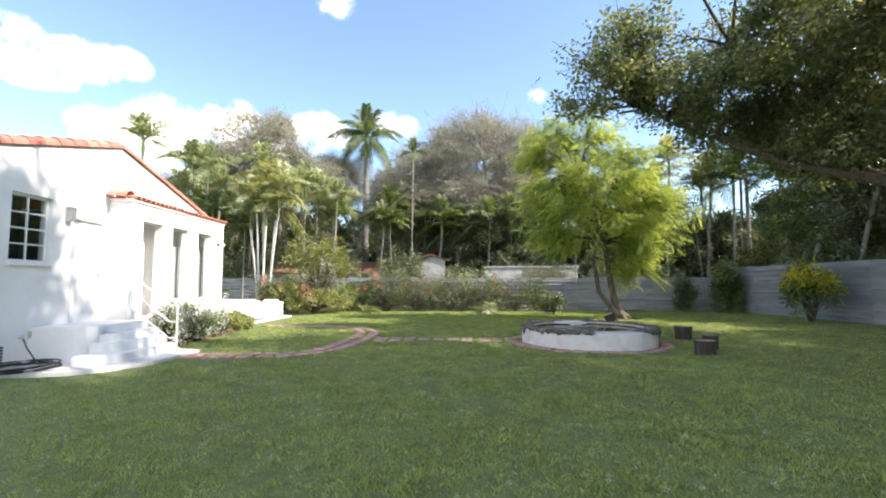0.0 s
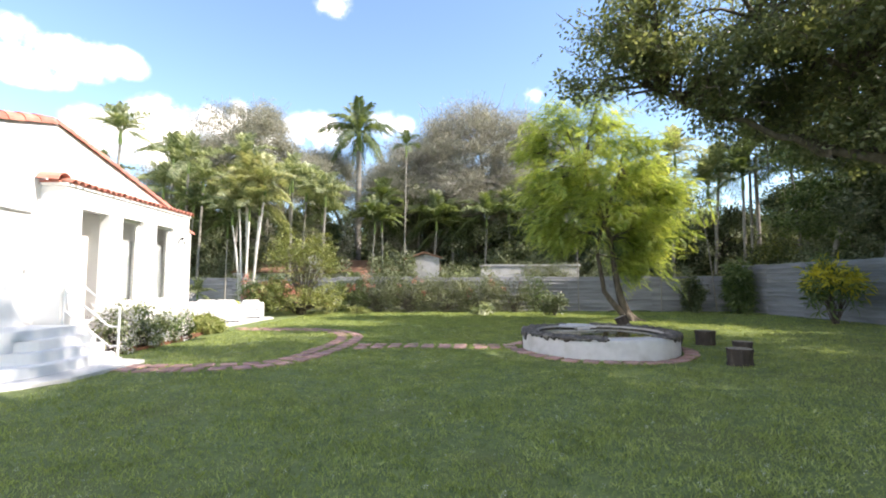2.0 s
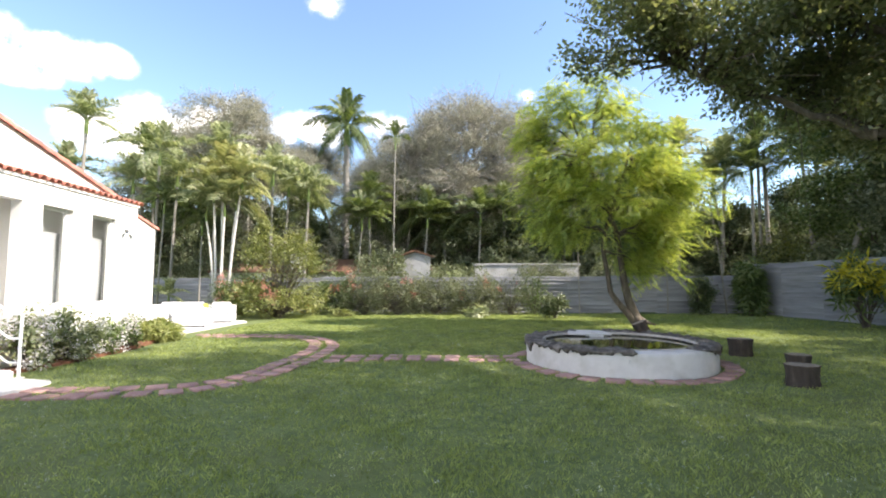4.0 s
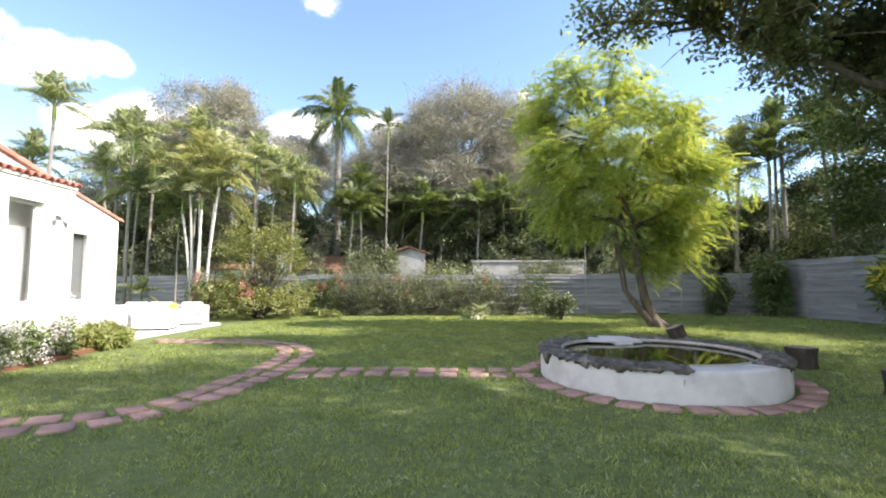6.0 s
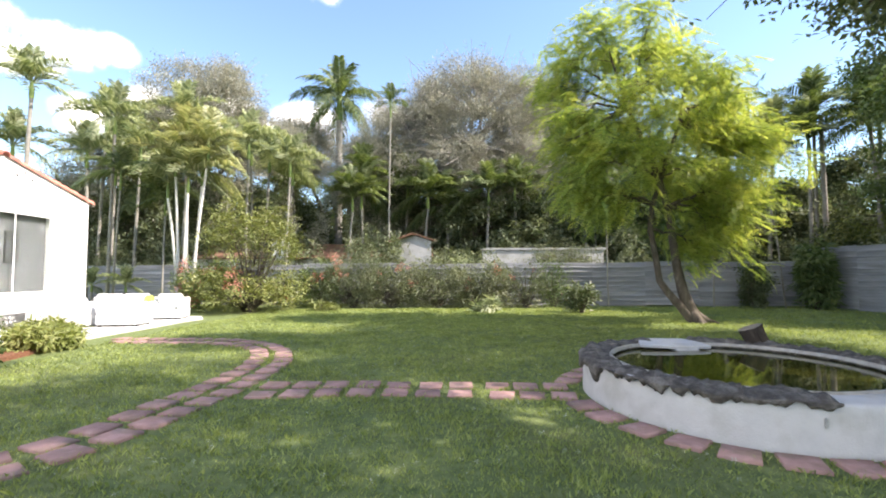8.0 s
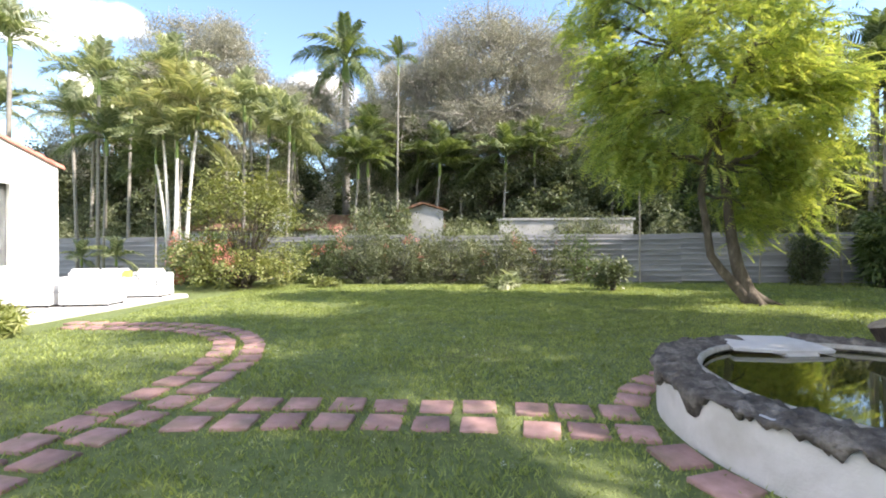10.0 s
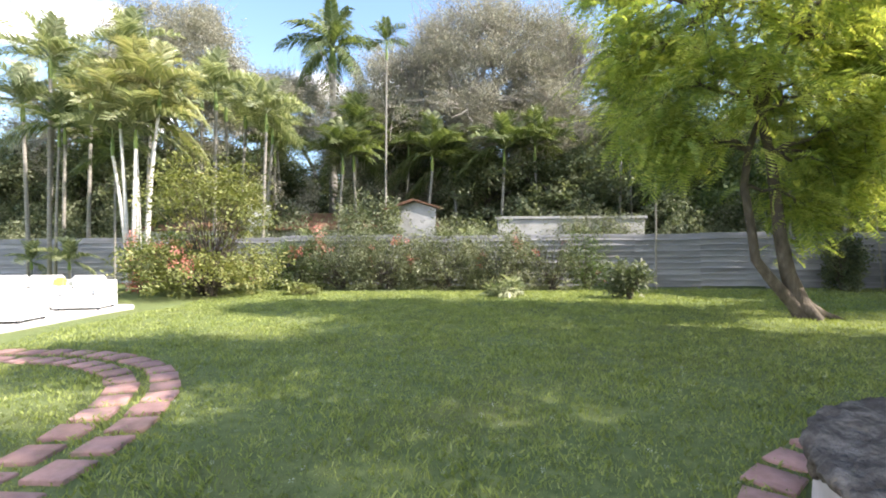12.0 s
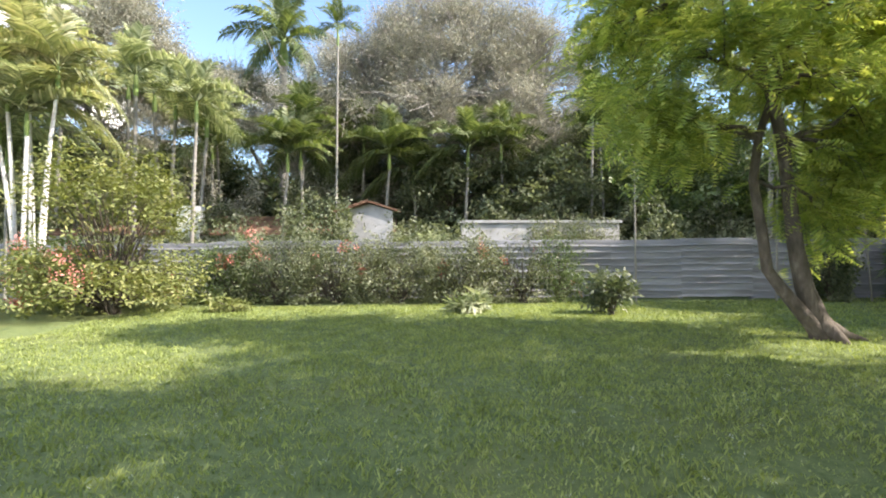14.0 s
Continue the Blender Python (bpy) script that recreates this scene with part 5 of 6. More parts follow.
# ---------------------------------------------------------------- shrubs
def shrub(name, x, y, r, h, n_stems, leaves, size, template, mat, seed, label, low=0.15, flowers=None, tilt=(0.1, 0.7), group="", squash=(1, 1)):
    """A shrub: stems that fan from the base to clumps of leaves."""
    rng = np.random.default_rng(seed)
    root = empty(name, x, y, 0, label=label, category="shrub", group=group)
    ends, st = [], []
    for i in range(n_stems):
        a, u = rng.uniform(0, 2 * math.pi), rng.uniform(0.15, 1) ** 0.5
        e = Vector((r * u * math.cos(a) * squash[0], r * u * math.sin(a) * squash[1], h * rng.uniform(low, 1) * (1 - 0.35 * u * u)))
        st.append((bend((rng.normal(0, 0.05), rng.normal(0, 0.05), -0.05), e, 4, 0.1 * h, rng, 0.04), [0.022, 0.018, 0.014, 0.01, 0.006]))
        ends.append(e)
    tagged(tubes("stemwork", st, BARK, root, 5), kind="stuff")
    E = np.array([tuple(e) for e in ends])
    per = max(1, leaves // n_stems)
    pos = np.repeat(E, per, 0) + rng.normal(size=(n_stems * per, 3)) * np.array([0.2 * r, 0.2 * r, 0.11 * h])
    pos[:, 2] = np.maximum(pos[:, 2], 0.06)
    scatter("foliage", template, pos, rotations(rng, len(pos), *tilt), rng.uniform(0.7, 1.3, len(pos)) * size, mat, root)
    if flowers:
        k, fs, fm = flowers
        c = E[E[:, 2] > 0.62 * h] if fm is L_CROTON else E[rng.integers(0, len(E), max(2, k // 24))]
        fp = c[rng.integers(0, len(c), k)] + rng.normal(size=(k, 3)) * np.array([0.17, 0.12, 0.17]) - np.array([0, 0 if fm is L_CROTON else 0.35 * r * squash[1], 0])
        fp[:, 2] = np.maximum(fp[:, 2], 0.1)
        tagged(scatter("blossom" if fm is not L_CROTON else "young_foliage", TWIG5 if fm is not L_CROTON else LONGLEAF, fp, rotations(rng, k, -0.4 if fm is L_CROTON else 0, 1), rng.uniform(0.7, 1.2, k) * fs, fm, root), kind="stuff")
    return root


shrub("flowering_shrub", -7.08, 12.2, 0.32, 1.0, 26, 330, 0.14, TWIG5, L_PALM, 41, "leafy shrub with white flowers against the bay wall", flowers=(380, 0.09, WHITE_PETAL))
shrub("flowering_shrub", -7.02, 13.25, 0.40, 1.08, 30, 460, 0.14, TWIG5, L_PALM, 42, "dense green shrub under the bay windows", flowers=(90, 0.08, WHITE_PETAL))
shrub("flowering_shrub", -7.08, 14.3, 0.32, 0.9, 22, 190, 0.14, TWIG5, L_BUSH, 43, "thin shrub with pale pink-white flowers", flowers=(200, 0.09, WHITE_PETAL))
shrub("flowering_shrub", -7.15, 15.2, 0.26, 0.9, 16, 90, 0.13, TWIG5, L_BUSH, 46, "loose shrub with pale flowers at the house corner", flowers=(150, 0.09, WHITE_PETAL))
shrub("ornamental_grass", -7.55, 16.75, 0.55, 0.5, 44, 1300, 0.17, LONGLEAF, L_MOUND, 44, "low mound of yellow-green strap leaves", tilt=(-0.9, 0.4))
shrub("hibiscus_bush", -7.3, 26.6, 2.1, 1.9, 90, 1900, 0.17, TWIG5, L_OLIVE, 51, "large rounded bush with olive leaves and red flowers", low=0.18, flowers=(40, 0.12, RED_PETAL), tilt=(0.1, 0.45))
shrub("hibiscus_bush", -9.9, 28.9, 1.3, 2.3, 50, 1300, 0.17, TWIG5, L_BUSH, 52, "bush covered in coral red flowers at the fence", flowers=(520, 0.13, RED_PETAL))
shrub("young_tree", -7.1, 26.4, 1.65, 4.3, 60, 1300, 0.17, TWIG5, L_OLIVE, 53, "slender young tree with layered pale olive leaves", low=0.8, tilt=(0.1, 0.35))
for k, (x, y, r, h, mat, fl) in enumerate(((-5.0, 28.9, 1.1, 2.0, L_BUSH, 60), (-3.4, 28.7, 1.4, 2.6, L_UNDER, 50), (-1.6, 28.5, 1.4, 2.2, L_VINE, 20), (0.4, 28.3, 1.3, 2.3, L_VINE, 50), (2.4, 28.0, 1.2, 2.1, L_VINE, 60), (4.3, 27.9, 1.0, 2.1, L_VINE, 8), (5.5, 27.9, 0.8, 2.3, L_BUSH, 6))):
    shrub("bougainvillea", x, y, r, h, 64 - (24 if k > 4 else 0), 1900 if k < 5 else 700, 0.15, TWIG6, mat, 60 + k, "straggling grey-green climber with a few red flowers", flowers=(fl // 2, 0.13, RED_PETAL), squash=(1, 0.55), low=0.08, group="climbers along the back fence")
shrub("bougainvillea", 6.6, 30.3, 1.7, 3.2, 40, 1000, 0.15, TWIG6, L_VINE, 69, "thin grey-green climber over the white garden wall", low=0.5, squash=(1, 0.15), group="climbers along the back fence")
shrub("lit_bush", 19.6, 28.6, 1.5, 4.4, 40, 900, 0.26, TWIG5, L_OLIVE, 78, "bright yellow-green bush rising behind the tall fence", low=0.3)
shrub("leafy_shrub", -2.6, 31.6, 1.2, 3.6, 50, 1400, 0.2, TWIG5, L_OAK, 79, "dark leafy shrub standing behind the back fence", low=0.2)
shrub("dark_shrub", 5.8, 24.8, 0.5, 1.15, 18, 260, 0.2, TWIG5, L_OAK, 71, "small dark shrub with pale flowers on the lawn", flowers=(14, 0.1, WHITE_PETAL))
shrub("small_plant", 2.3, 25.7, 0.35, 0.5, 12, 160, 0.28, LONGLEAF, L_PALM, 72, "small grassy plant on the lawn", tilt=(-0.9, 0.4))
shrub("small_plant", -4.1, 26.4, 0.45, 0.4, 10, 90, 0.22, LONGLEAF, L_OLIVE, 73, "low straggly yellowing plant on the lawn", tilt=(-0.7, 0.4))
shrub("croton", 15.0, 19.2, 0.75, 2.3, 30, 280, 0.30, LONGLEAF, L_BUSH, 74, "croton with green and bright yellow leaves", low=0.6, tilt=(-0.3, 0.6), flowers=(260, 0.36, L_CROTON))
shrub("strap_leaf_plant", 15.7, 26.0, 0.45, 2.7, 40, 760, 0.34, LONGLEAF, L_BUSH, 75, "tall plant with drooping glossy strap leaves", low=0.25, tilt=(0.4, 0.5))
shrub("dark_hedge", 13.75, 26.85, 0.5, 2.1, 36, 900, 0.16, TWIG5, L_OAK, 76, "dark dense hedge plant in the fence corner")


def stake(x, y, h, lean, label, r=0.035, name="sapling"):
    s = empty(name, x, y, 0, label=label, category="tree")
    tubes("stem", [([(0, 0, -0.1), (lean * 0.4, 0, h * 0.5), (lean, 0, h)], [r, r * 0.8, r * 0.5])], PALEBARK, s, 7)
    rng = np.random.default_rng(int(abs(x) * 10))
    n = 50
    pos = np.array([[lean, 0, h]]) + rng.normal(size=(n, 3)) * np.array([0.5, 0.4, 0.5])
    scatter("foliage", TWIG5, pos, rotations(rng, n, 0.2, 0.6), rng.uniform(0.2, 0.32, n), L_BUSH, s)


stake(7.75, 27.4, 4.6, -0.02, "thin pale sapling stem before the fence")
stake(12.2, 27.2, 4.4, 0.1, "thin pale sapling stem before the fence")
stake(15.0, 26.8, 6.2, -0.7, "thin leaning pale stem in the fence corner")


# ---------------------------------------------------------------- palms
F_GREEN = frond_set("green_frond", 2.0, 0.60, 0.072, L_PALM, 5, 26, 0.3)
F_YELLOW = frond_set("yellow_frond", 2.0, 0.62, 0.074, L_PALM_YELLOW, 15, 26, 0.3)
F_DARK = frond_set("dark_frond", 2.1, 0.66, 0.072, L_PALM_DARK, 25, 27, 0.35)
F_ROYAL = frond_set("royal_frond", 3.6, 0.85, 0.09, L_PALM_DARK, 35, 46, 0.55)

palm(-7.65, 45.8, 14.3, 0.33, F_ROYAL, 20, 1.15, 1, "tall royal palm with smooth pale trunk", shaft=2.0, low=(0.3, 0.74, -62, 70))
# the clump with white stems
for k, (dx, dy, h, lx) in enumerate(((-0.9, 0.2, 5.4, -1.3), (-0.35, -0.1, 6.4, -0.6), (0.0, 0.3, 7.7, -0.2), (0.3, -0.2, 5.6, 0.3), (1.0, 0.2, 6.0, 0.7), (1.25, -0.1, 7.2, 1.4), (-0.2, 0.5, 8.9, -0.6))):
    palm(-11.1 + dx * 0.38, 28.7 + dy, h * 0.93, 0.07, F_YELLOW if k % 3 else F_GREEN, 17, 1.0, 20 + k, "slender clustering palm with white ringed stem", lean=(lx * 0.42, 0), group="white-stemmed palm clump", shaft=0.8, bark=WHITEBARK)
# single palms: x, y, height, stem, set, fronds, scale, lean
for k, (x, y, h, r, fs, n, sc, lx) in enumerate((
        (-15.5, 30.2, 8.4, 0.085, F_GREEN, 11, 1.05, 0.1), (-21.0, 40.5, 11.0, 0.11, F_GREEN, 13, 1.2, 0.2), (-11.6, 43.0, 9.5, 0.1, F_DARK, 12, 1.2, 0.2), (-3.0, 38.5, 8.2, 0.09, F_DARK, 12, 1.15, 0.2), (-8.9, 38.5, 7.4, 0.09, F_GREEN, 12, 1.1, -0.3), (-16.2, 33.2, 7.8, 0.09, F_GREEN, 12, 1.05, 0.2), (21.5, 29.0, 8.2, 0.1, F_DARK, 13, 1.2, -0.4), (15.2, 33.5, 8.0, 0.1, F_GREEN, 12, 1.15, 0.2), (-15.1, 30.0, 5.6, 0.06, F_DARK, 8, 0.8, 0.2), (-20.6, 31.2, 10.6, 0.12, F_GREEN, 12, 1.1, 0.2), (-18.0, 34.0, 6.6, 0.09, F_GREEN, 11, 1.15, 0.1),
        (-14.4, 34.6, 7.6, 0.09, F_GREEN, 11, 1.1, 0.3), (-17.0, 36.5, 6.2, 0.09, F_DARK, 11, 1.1, -0.3), (-13.0, 30.4, 4.4, 0.05, F_DARK, 8, 0.75, 0.05), (-9.6, 34.4, 7.4, 0.09, F_GREEN, 12, 1.15, 0.3),
        (-8.3, 34.2, 6.6, 0.09, F_GREEN, 12, 1.1, 0.4), (-8.8, 37.0, 6.0, 0.09, F_DARK, 11, 1.15, 0.0), (-10.8, 36.0, 8.2, 0.1, F_GREEN, 12, 1.15, -0.2), (-3.7, 34.0, 5.2, 0.08, F_DARK, 12, 1.1, -0.2),
        (-4.0, 34.6, 6.6, 0.07, F_DARK, 10, 1.0, 0.1), (3.2, 34.0, 5.4, 0.08, F_DARK, 13, 1.2, 0.2), (5.2, 34.6, 5.8, 0.07, F_DARK, 12, 1.1, -0.2), (-2.25, 33.0, 10.2, 0.05, F_DARK, 6, 0.6, 0.1), (-0.4, 34.4, 5.3, 0.09, F_DARK, 13, 1.2, 0.3), (1.2, 35.0, 4.6, 0.09, F_DARK, 13, 1.25, -0.2),
        (-1.6, 36.5, 6.2, 0.09, F_DARK, 12, 1.2, 0.2), (8.6, 33.0, 7.2, 0.06, F_DARK, 9, 0.9, 0.1), (9.4, 33.4, 6.2, 0.05, F_DARK, 9, 0.9, -0.2), (17.8, 31.6, 8.0, 0.11, F_YELLOW, 12, 1.2, 0.5),
        (19.2, 33.0, 7.4, 0.1, F_GREEN, 12, 1.15, -0.8), (18.6, 24.0, 6.4, 0.13, F_GREEN, 12, 1.1, 1.8), (18.4, 21.0, 6.0, 0.12, F_DARK, 12, 1.1, 1.4), (23.6, 31.5, 8.6, 0.12, F_DARK, 13, 1.4, 0.4), (18.4, 29.5, 7.2, 0.1, F_DARK, 13, 1.15, 0.1), (19.6, 30.6, 9.0, 0.1, F_DARK, 13, 1.2, 0.1), (14.4, 30.2, 8.8, 0.1, F_YELLOW, 13, 1.1, 0.4), (22.4, 26.0, 8.6, 0.12, F_DARK, 12, 1.3, 0.8), (-23.5, 33.5, 8.0, 0.1, F_GREEN, 12, 1.2, 0.2),
        (-25.5, 31.5, 6.4, 0.1, F_GREEN, 12, 1.2, 0.2), (-19.2, 34.6, 9.8, 0.1, F_DARK, 12, 1.15, 0.3), (-17.4, 31.4, 7.0, 0.09, F_GREEN, 11, 1.05, -0.2), (-9.5, 31.6, 7.5, 0.09, F_GREEN, 12, 1.05, 0.1), (-7.5, 31.8, 6.6, 0.08, F_GREEN, 12, 1.0, 0.2), (-4.6, 33.4, 5.0, 0.07, F_DARK, 10, 1.0, 0.3), (-19.6, 37.0, 8.6, 0.1, F_DARK, 12, 1.2, -0.2), (-13.4, 38.0, 9.4, 0.1, F_GREEN, 12, 1.15, 0.1))):
    words = {id(F_DARK): "slender palm with dark drooping fronds behind the fence", id(F_GREEN): "slender palm with light green fronds behind the fence", id(F_YELLOW): "palm with yellowing fronds behind the fence"}[id(fs)]
    palm(x, y, h, r, fs, n + 5, sc * 0.98, 50 + k, words, lean=(lx, 0), group="palms along the back of the garden")
for k, (x, y, s) in enumerate(((-14.3, 29.7, 0.62), (-16.4, 30.4, 0.55), (-5.4, 31.9, 0.9), (1.6, 31.6, 0.8), (0.4, 31.8, 0.75))):
    palm(x, y, 0.7, 0.06, F_GREEN if k < 2 else F_DARK, 12, s, 90 + k, "low young palm with arching green fronds", shaft=0.3)


# ---------------------------------------------------------------- woods behind
broadleaf("bare_grey_tree", (3.2, 39.0, 0), (3.6, 39.0, 6.0), 0.5,
          [((3.4, 39.0, 12.2), (5.4, 4.0, 4.0)), ((-1.2, 38.6, 10.2), (3.6, 3.2, 3.0)), ((8.2, 39.0, 10.6), (3.8, 3.2, 3.6)), ((2.5, 37.0, 8.6), (6, 2.6, 2.6)), ((6.8, 37.2, 6.8), (4.4, 2.2, 2.4)), ((-4.6, 39.6, 8.4), (2.8, 2.2, 2.8)), ((11.6, 39.6, 9.0), (2.6, 2.2, 3.2))],
          500, 115, 1.05, TWIG6, 0.19, L_GREY, 81, "broad half-bare tree with grey twigs and sparse leaves", twigs=8)
broadleaf("grey_green_tree", (-17.2, 41.0, 0), (-17.0, 41.0, 7.5), 0.4,
          [((-16.6, 41.0, 13.6), (4.0, 3.4, 3.6)), ((-13.0, 42.0, 11.6), (3.0, 3.0, 2.6)), ((-20.5, 41, 11.4), (2.6, 2.6, 2.6)), ((-21.5, 38.5, 8.2), (3.6, 2.0, 3.0)), ((-15.5, 39.5, 8.6), (3.4, 2.0, 2.6))], 260, 110, 1.0, TWIG6, 0.23, L_GREY, 82, "tall tree with fine grey-green leaves", twigs=3)
broadleaf("grey_green_tree", (-9.5, 48.5, 0), (-9.5, 48.5, 7.0), 0.35,
          [((-11.4, 47.5, 12.0), (3.2, 1.6, 2.8)), ((-4.4, 48.5, 11.2), (3.4, 1.6, 2.8))], 140, 100, 1.0, TWIG6, 0.25, L_GREY, 83, "tall tree with fine grey-green leaves", twigs=3)
# the last three, at y -2 to 11, are unseen and shade the lawn
for k, (x, y, h, r) in enumerate(((-26, 38, 8.5, 4.2), (-21.5, 39.5, 7.5, 3.8), (-13.0, 40.5, 8.0, 3.4), (-2.4, 39.5, 7.6, 3.0), (2.8, 36.0, 6.0, 3.0), (6.5, 35.2, 6.2, 3.2), (10.0, 36.0, 8.0, 3.6), (13.0, 34.5, 8.2, 3.4), (17.0, 37.0, 9.0, 4.0), (21.5, 37.5, 6.5, 4.0), (26.0, 33.0, 9.5, 4.2), (24.5, 26.0, 9.0, 4.0), (22.0, 21.5, 9.0, 3.4), (23.0, 15.0, 9.5, 4.0), (29, 28, 11, 4.5), (15.5, 40.5, 12.0, 4.6), (20.5, 42.0, 8.0, 4.4), (26.5, 39.5, 8.0, 4.4), (19.5, 33.5, 6.6, 3.0), (32, 22, 12, 5), (-2.9, 42.8, 9.0, 2.4), (20.6, 24.6, 13.0, 3.6), (21.5, 19.5, 12.5, 3.4), (-1.0, 43.5, 10.5, 4.4), (-24.0, 44.0, 11.0, 5.0), (-10.6, 42.5, 8.5, 2.0), (-17.5, 37.5, 7.5, 3.2), (-16.0, 45.5, 10.0, 4.6), (-8.6, 52.0, 10.0, 3.6), (9.0, 42.5, 10.0, 4.4), (27, 18, 11, 4.2), (20.2, -2, 12, 4.4), (20.2, 5, 12, 4.2), (20.6, 11, 9.6, 3.8))):
    broadleaf("dark_tree", (x, y, 0), (x, y, h * 0.35), 0.2, [((x, y, h * 0.6), (r, r * 0.8, h * 0.38))], 62, 78, 0.95, TWIG5, 0.29, (L_OAK if k % 3 else L_UNDER) if not 12 < x < 30 else (L_BUSH if k % 2 else L_UNDER), 100 + k, "dense dark green broadleaf tree behind the garden", group="woods behind the fence")


def thicket(name, p, q, depth, h, count, mat, seed, label, size=0.34):
    rng = np.random.default_rng(seed)
    n = count
    u = rng.uniform(0, 1, n)
    P = np.stack([p[0] + (q[0] - p[0]) * u + rng.normal(0, 0.3, n), p[1] + (q[1] - p[1]) * u + rng.uniform(-depth / 2, depth / 2, n), np.zeros(n)], 1)
    P = P[(np.abs(P[:, 0] + 0.158 * P[:, 1]) > 0.6) | (P[:, 1] > 44)]      # an open strip before the royal palm
    n = len(P)
    tall = np.array([0.62 + 0.55 * noise.noise(Vector((a * 0.55, b * 0.4, seed))) for a, b in P[:, :2]]) * h
    P[:, 2] = 0.1 + tall * rng.uniform(0, 1, n) ** 0.7
    ob = scatter(name, TWIG5, P, rotations(rng, n, 0.2, 0.7), rng.uniform(0.7, 1.3, n) * size, mat)
    tagged(ob, label, "undergrowth", kind="stuff")


thicket("undergrowth", (-24, 33.6), (15.5, 29.4), 1.6, 3.0, 8500, L_UNDER, 6, "tangled green undergrowth just behind the back fence", 0.19)
thicket("undergrowth", (-24, 35.6), (16, 32.0), 2.6, 4.4, 8500, L_UNDER, 7, "tangled green undergrowth behind the back fence", 0.25)
thicket("undergrowth", (-30, 42), (24, 38), 4.0, 6.5, 14000, L_OAK, 8, "dark tangled undergrowth among the trees", 0.36)
thicket("undergrowth", (-24, 38.0), (14, 37.0), 2.4, 9.0, 12000, L_GREY, 12, "thin grey-green saplings among the palms", 0.24)
thicket("undergrowth", (-26, 35.5), (-2, 34.5), 1.4, 6.0, 5000, L_UNDER, 13, "green saplings between the palm stems", 0.24)
thicket("undergrowth", (18.6, 34), (19.5, 5), 2.4, 4.2, 5000, L_UNDER, 9, "green undergrowth behind the tall fence", 0.26)
thicket("undergrowth", (-36, 50), (40, 48), 6.0, 10, 9000, L_OAK, 10, "far dark woods", 0.8)

# ---------------------------------------------------------------- neighbours
# white walls: their shade is put into the grey base colour
SHADED_WALL = material("white_wall_greyed_by_shade", [(0.25, (0.36, 0.36, 0.36)), (0.7, (0.50, 0.50, 0.50))], 1.6, rough=0.95, bump=0.4, stain=((0.22, 0.22, 0.20), 0.6), stain_scale=1.2)
BROWN_TILE = material("weathered_brown_tile", [(0.3, (0.14, 0.075, 0.05)), (0.7, (0.26, 0.15, 0.10))], 6, rough=0.95, bump=0.6, bump_scale=30)


def neighbour():
    n = empty("neighbour_house", -1.5, 33, 0, label="white neighbouring house with brown tiled roof behind the fence", category="house")
    inv = n.matrix_basis.inverted()
    def add(name, bm, mat):
        ob = part(name, bm, mat, n)
        ob.matrix_parent_inverse = inv
    bm = bmesh.new()
    pts = [(-2.0, 0), (0.15, 0), (0.15, 3.2), (-0.75, 3.5), (-2.0, 3.1)]
    f = [bm.verts.new((x - 0.05, 32.3, z + 0.05)) for x, z in pts]
    b = [bm.verts.new((x - 0.05, 32.6, z + 0.05)) for x, z in pts]
    bm.faces.new(f), bm.faces.new(list(reversed(b)))
    for i in range(5):
        bm.faces.new((f[i], b[i], b[(i + 1) % 5], f[(i + 1) % 5]))
    bmesh.ops.recalc_face_normals(bm, faces=bm.faces)
    add("wall", bm, SHADED_WALL)
    for x0, z0, x1, z1 in ((-0.85, 3.56, 0.35, 3.18), (-0.85, 3.56, -2.2, 3.10)):
        k = 5
        for i in range(k):
            xa, za = x0 + (x1 - x0) * i / k, z0 + (z1 - z0) * i / k
            tile = boxed(0, -0.12, 0, 0.30, 0.42, 0.07, 0.015, pose(xa, 32.3, za + 0.03, 0, -math.degrees(math.atan2(z1 - z0, abs(x1 - x0))) - 3, 0 if x1 > x0 else 180))
            add("roof_tile", tile, BROWN_TILE)
    bm = bmesh.new()
    box(bm, -14, 33.4, 2.35, 0.2, 36.0, 2.43, 0, None)
    for v in bm.verts:
        v.co.z += (v.co.y - 33.4) * 0.35
    add("roof", bm, BROWN_TILE)
    add("wall", boxed(-14, 33.7, -0.1, 0.0, 33.95, 2.4), STUCCO)
    add("chimney", boxed(-8.75, 33.3, 2.2, -7.85, 33.9, 3.55, 0.02), STUCCO)


neighbour()
w = part("neighbour_wall", boxed(2.7, 30.75, -0.1, 8.8, 30.97, 2.66, 0.02), SHADED_WALL)
tagged(w, "white garden wall rising behind the back fence", "wall", kind="structure")
cap = part("neighbour_wall_cap", boxed(2.6, 30.69, 2.664, 8.9, 31.03, 2.77, 0.015), SHADED_WALL)
tagged(cap, "white coping on the garden wall", "wall cap", kind="structure")
far_house = empty("far_house", 34.0, 40.0, 0, label="pale pink house glimpsed between the trees", category="house")
part("wall", boxed(-4, -0.2, -0.1, 4, 5, 4.2), material("pale_pink_render", [(0.3, (0.62, 0.52, 0.50)), (0.7, (0.72, 0.62, 0.60))], 2, rough=0.9, bump=0.3), far_house)
part("roof", boxed(-4.4, -0.6, 4.203, 4.4, 5.4, 4.45, 0.05), BROWN_TILE, far_house)
part("window", boxed(-1.2, -0.22, 1.2, 0.2, -0.2, 2.6), DARK, far_house)
pole = empty("utility_pole", 20.0, 30.5, 0, label="grey wooden utility pole behind the fence", category="utility pole")
tubes("pole_shaft", [([(0, 0, -0.1), (0, 0, 9.5)], [0.14, 0.1])], TWIG, pole, 10)


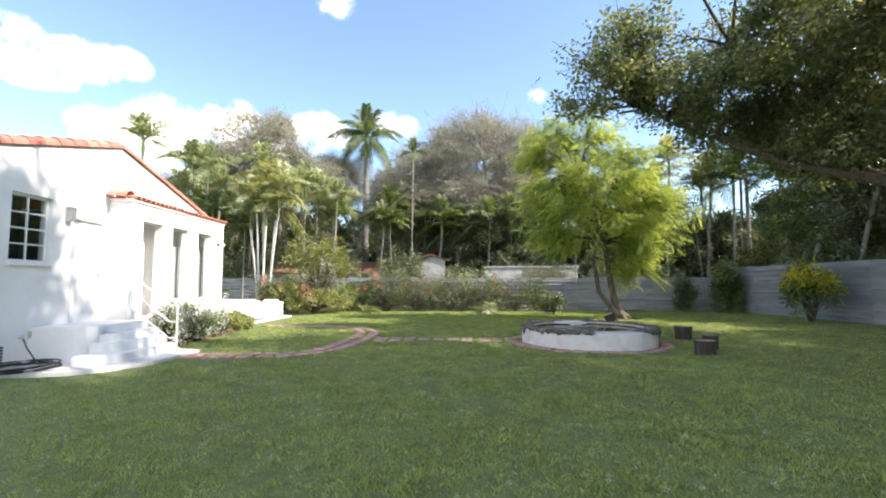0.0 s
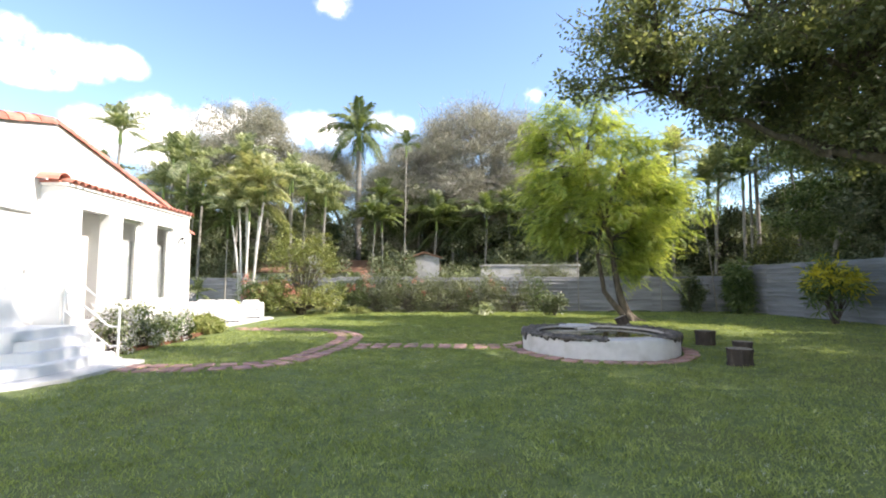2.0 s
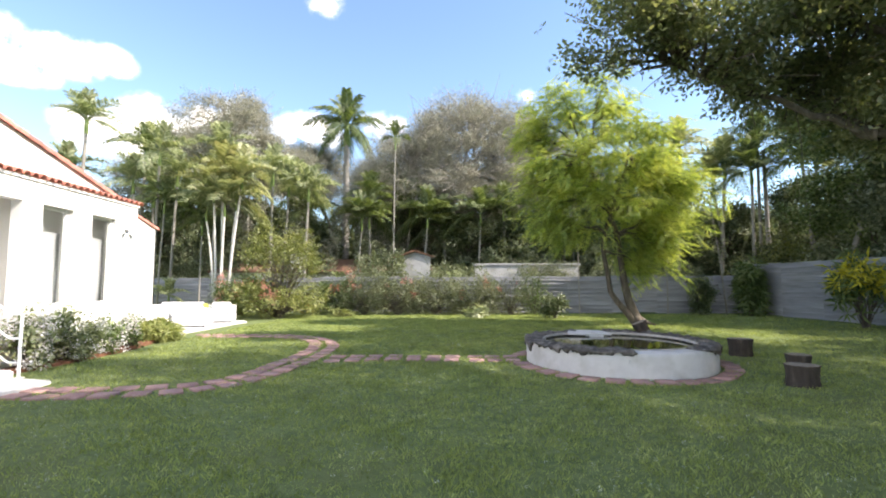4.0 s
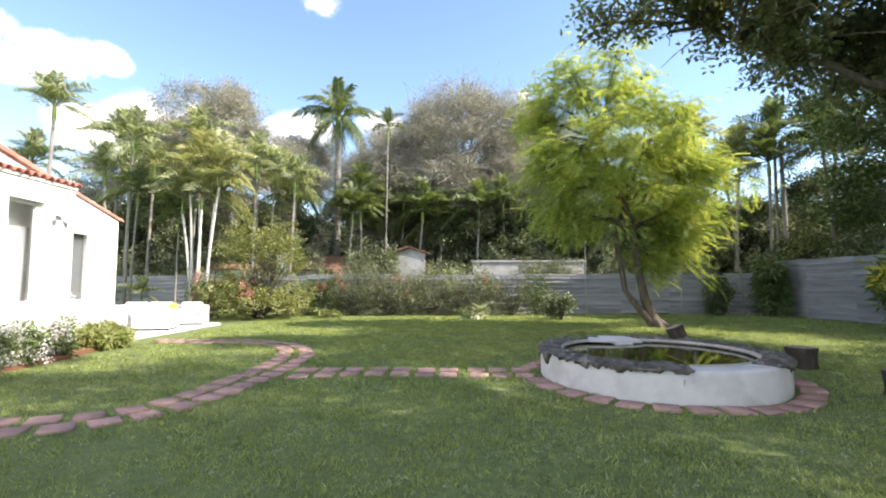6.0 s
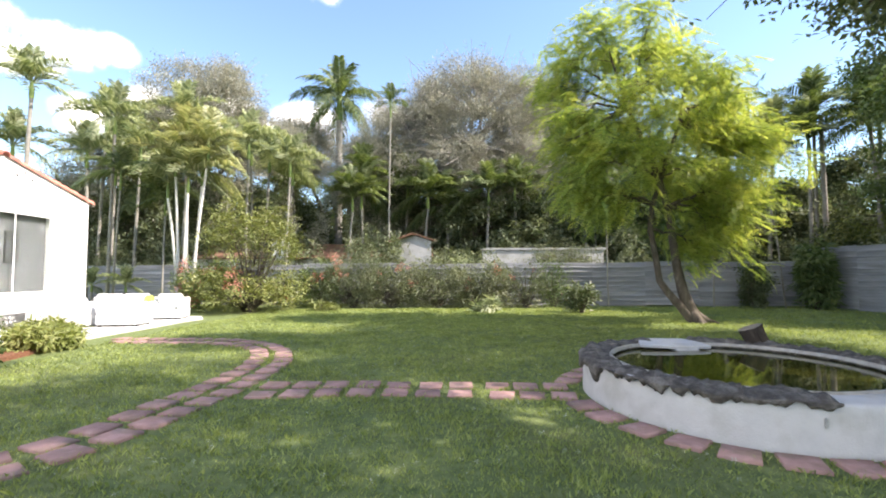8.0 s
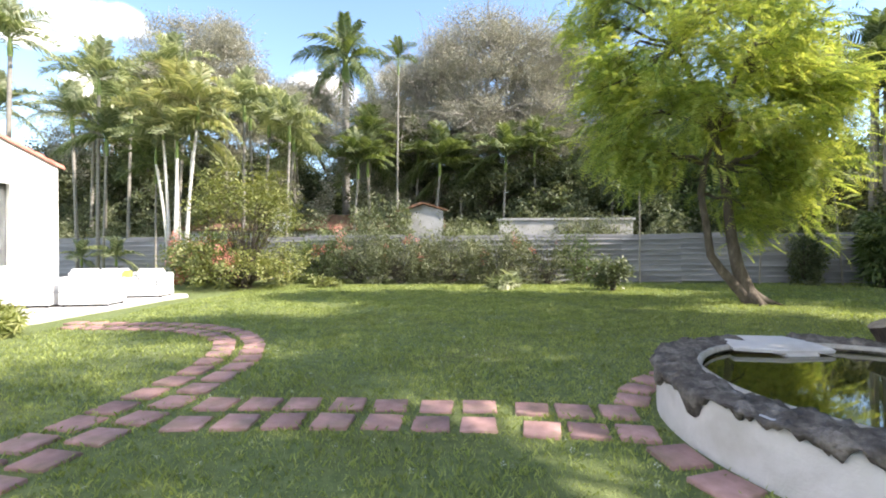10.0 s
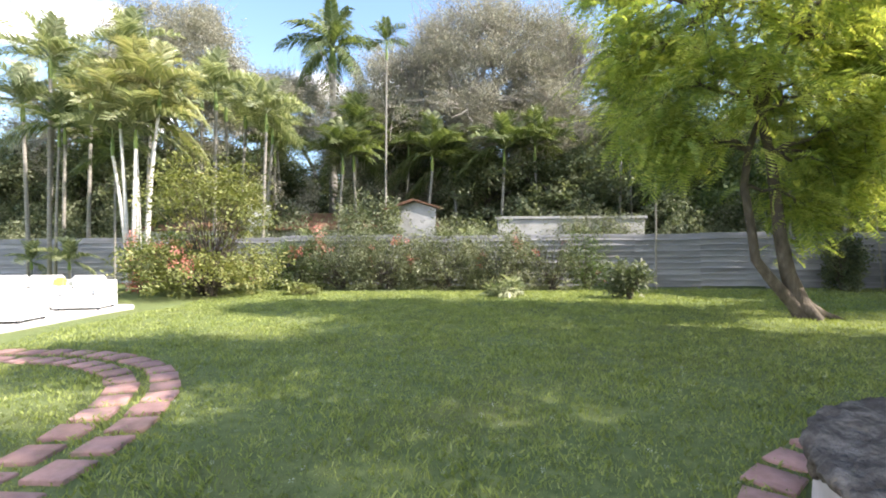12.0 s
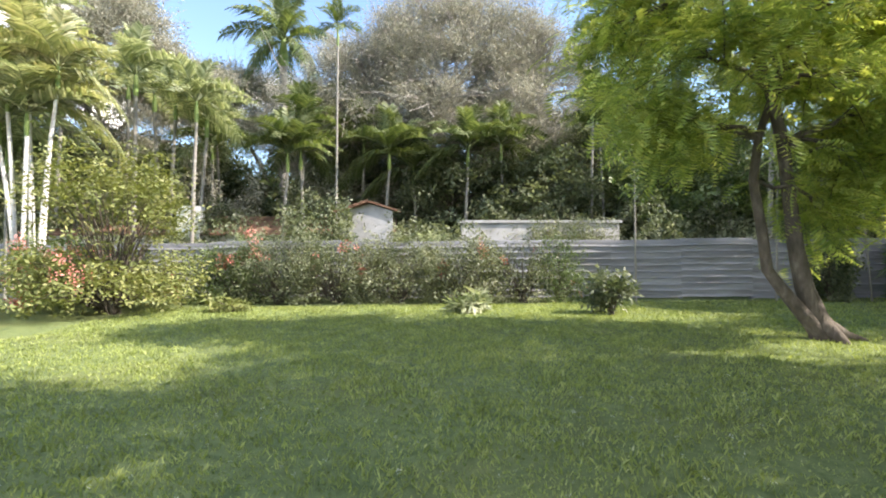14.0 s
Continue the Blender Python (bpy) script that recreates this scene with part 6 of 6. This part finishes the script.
# ---------------------------------------------------------------- grass
def grass():
    rng = np.random.default_rng(99)
    n = 620000
    # denser where one walks, thinner towards the fences
    u = rng.uniform(0, 1, n)
    y = -1.5 + 29.0 * u ** 1.25
    x = rng.normal(0, 1, n) * (3.0 + 0.30 * np.maximum(y, 0)) + 0.8
    # tufts, with worn gaps between
    tuft = np.sin(x * 9.1 + 2.2 * np.sin(y * 4.3)) * np.sin(y * 10.7 + 2.0 * np.sin(x * 5.1)) + 0.6 * np.sin(x * 2.1 + 1.5 * np.sin(y * 1.3)) * np.sin(y * 2.6)
    keep = (tuft > rng.uniform(-2.0, -0.05, n)) & (x > -7.3) & (x < 16.3) & ~(((x - PX) / (PRX * 1.02)) ** 2 + ((y - PY) / (PRY * 1.02)) ** 2 < 1) & ~((x < -5.6) & (y > 7.9) & (y < 11.2)) & ~((x < -6.7) & (y > 11))
    x, y = x[keep], y[keep]
    near = np.zeros(len(x), bool)
    for a, b, c in SPOTS:
        dx, dy = x - a, y - b
        ca, sa = math.cos(radians(c)), math.sin(radians(c))
        near |= (np.abs(dx * ca + dy * sa) < 0.118) & (np.abs(-dx * sa + dy * ca) < 0.118)
    x, y = x[~near], y[~near]
    n = len(x)
    z = 0.018 * np.sin(x * 0.9 + 1.3) * np.sin(y * 0.7) + 0.01 * np.sin(x * 2.3 + y * 1.7) - 0.025
    far = 1 + np.maximum(y - 9, 0) * 0.07
    h = rng.uniform(0.018, 0.044, n) * (1 + 0.3 * np.sin(x * 3.1) * np.sin(y * 2.7 + 1) + 0.3 * np.sin(x * 11 + 2 * np.sin(y * 5)) * np.sin(y * 13 + np.sin(x * 7))) * np.sqrt(far)
    wd = rng.uniform(0.0022, 0.0062, n) * far
    a = rng.uniform(0, 2 * np.pi, n)
    lean = rng.uniform(0.25, 1.1, n) * h
    b = rng.uniform(0, 2 * np.pi, n)
    V = np.empty((n, 4, 3))
    V[:, 0] = np.stack([x - np.cos(a) * wd, y - np.sin(a) * wd, z], 1)
    V[:, 1] = np.stack([x + np.cos(a) * wd, y + np.sin(a) * wd, z], 1)
    V[:, 2] = np.stack([x + np.cos(b) * lean * 0.45 + np.cos(a) * wd * 0.8, y + np.sin(b) * lean * 0.45 + np.sin(a) * wd * 0.8, z + h * 0.7], 1)
    V[:, 3] = np.stack([x + np.cos(b) * lean, y + np.sin(b) * lean, z + h], 1)
    Q = np.arange(n * 4).reshape(n, 4)
    ob = new("grass", mesh_of("grass", V.reshape(-1, 3), Q, GRASSLEAF))
    tagged(ob, "mown green grass blades of the lawn", "grass", kind="stuff")

    # small pale clover leaves among the blades, also painting the glints on grass
    k = 4200
    cy = 1 + 18 * rng.uniform(0, 1, k) ** 1.2
    cx = rng.normal(0, 1, k) * (2.4 + 0.3 * cy) + 0.8
    ok = (cx > -5.4) & ~(((cx - PX) / (PRX * 1.1)) ** 2 + ((cy - PY) / (PRY * 1.1)) ** 2 < 1)
    for a_, b_, _ in SPOTS:
        ok &= (cx - a_) ** 2 + (cy - b_) ** 2 > 0.04
    P = np.stack([cx[ok], cy[ok], np.full(ok.sum(), 0.022)], 1)
    ob = scatter("clover", TWIG5, P, rotations(rng, len(P), 0, 0.5), rng.uniform(0.012, 0.026, len(P)), L_CLOVER)
    tagged(ob, "scattered small pale clover leaves and painted leaf glints in the lawn", "clover", kind="stuff")


L_CLOVER = leaf_material("pale_clover_and_glints", [(0.2, (0.30, 0.36, 0.22)), (0.8, (0.62, 0.64, 0.55))], (1, 1, 0.8), 0.2)
grass()
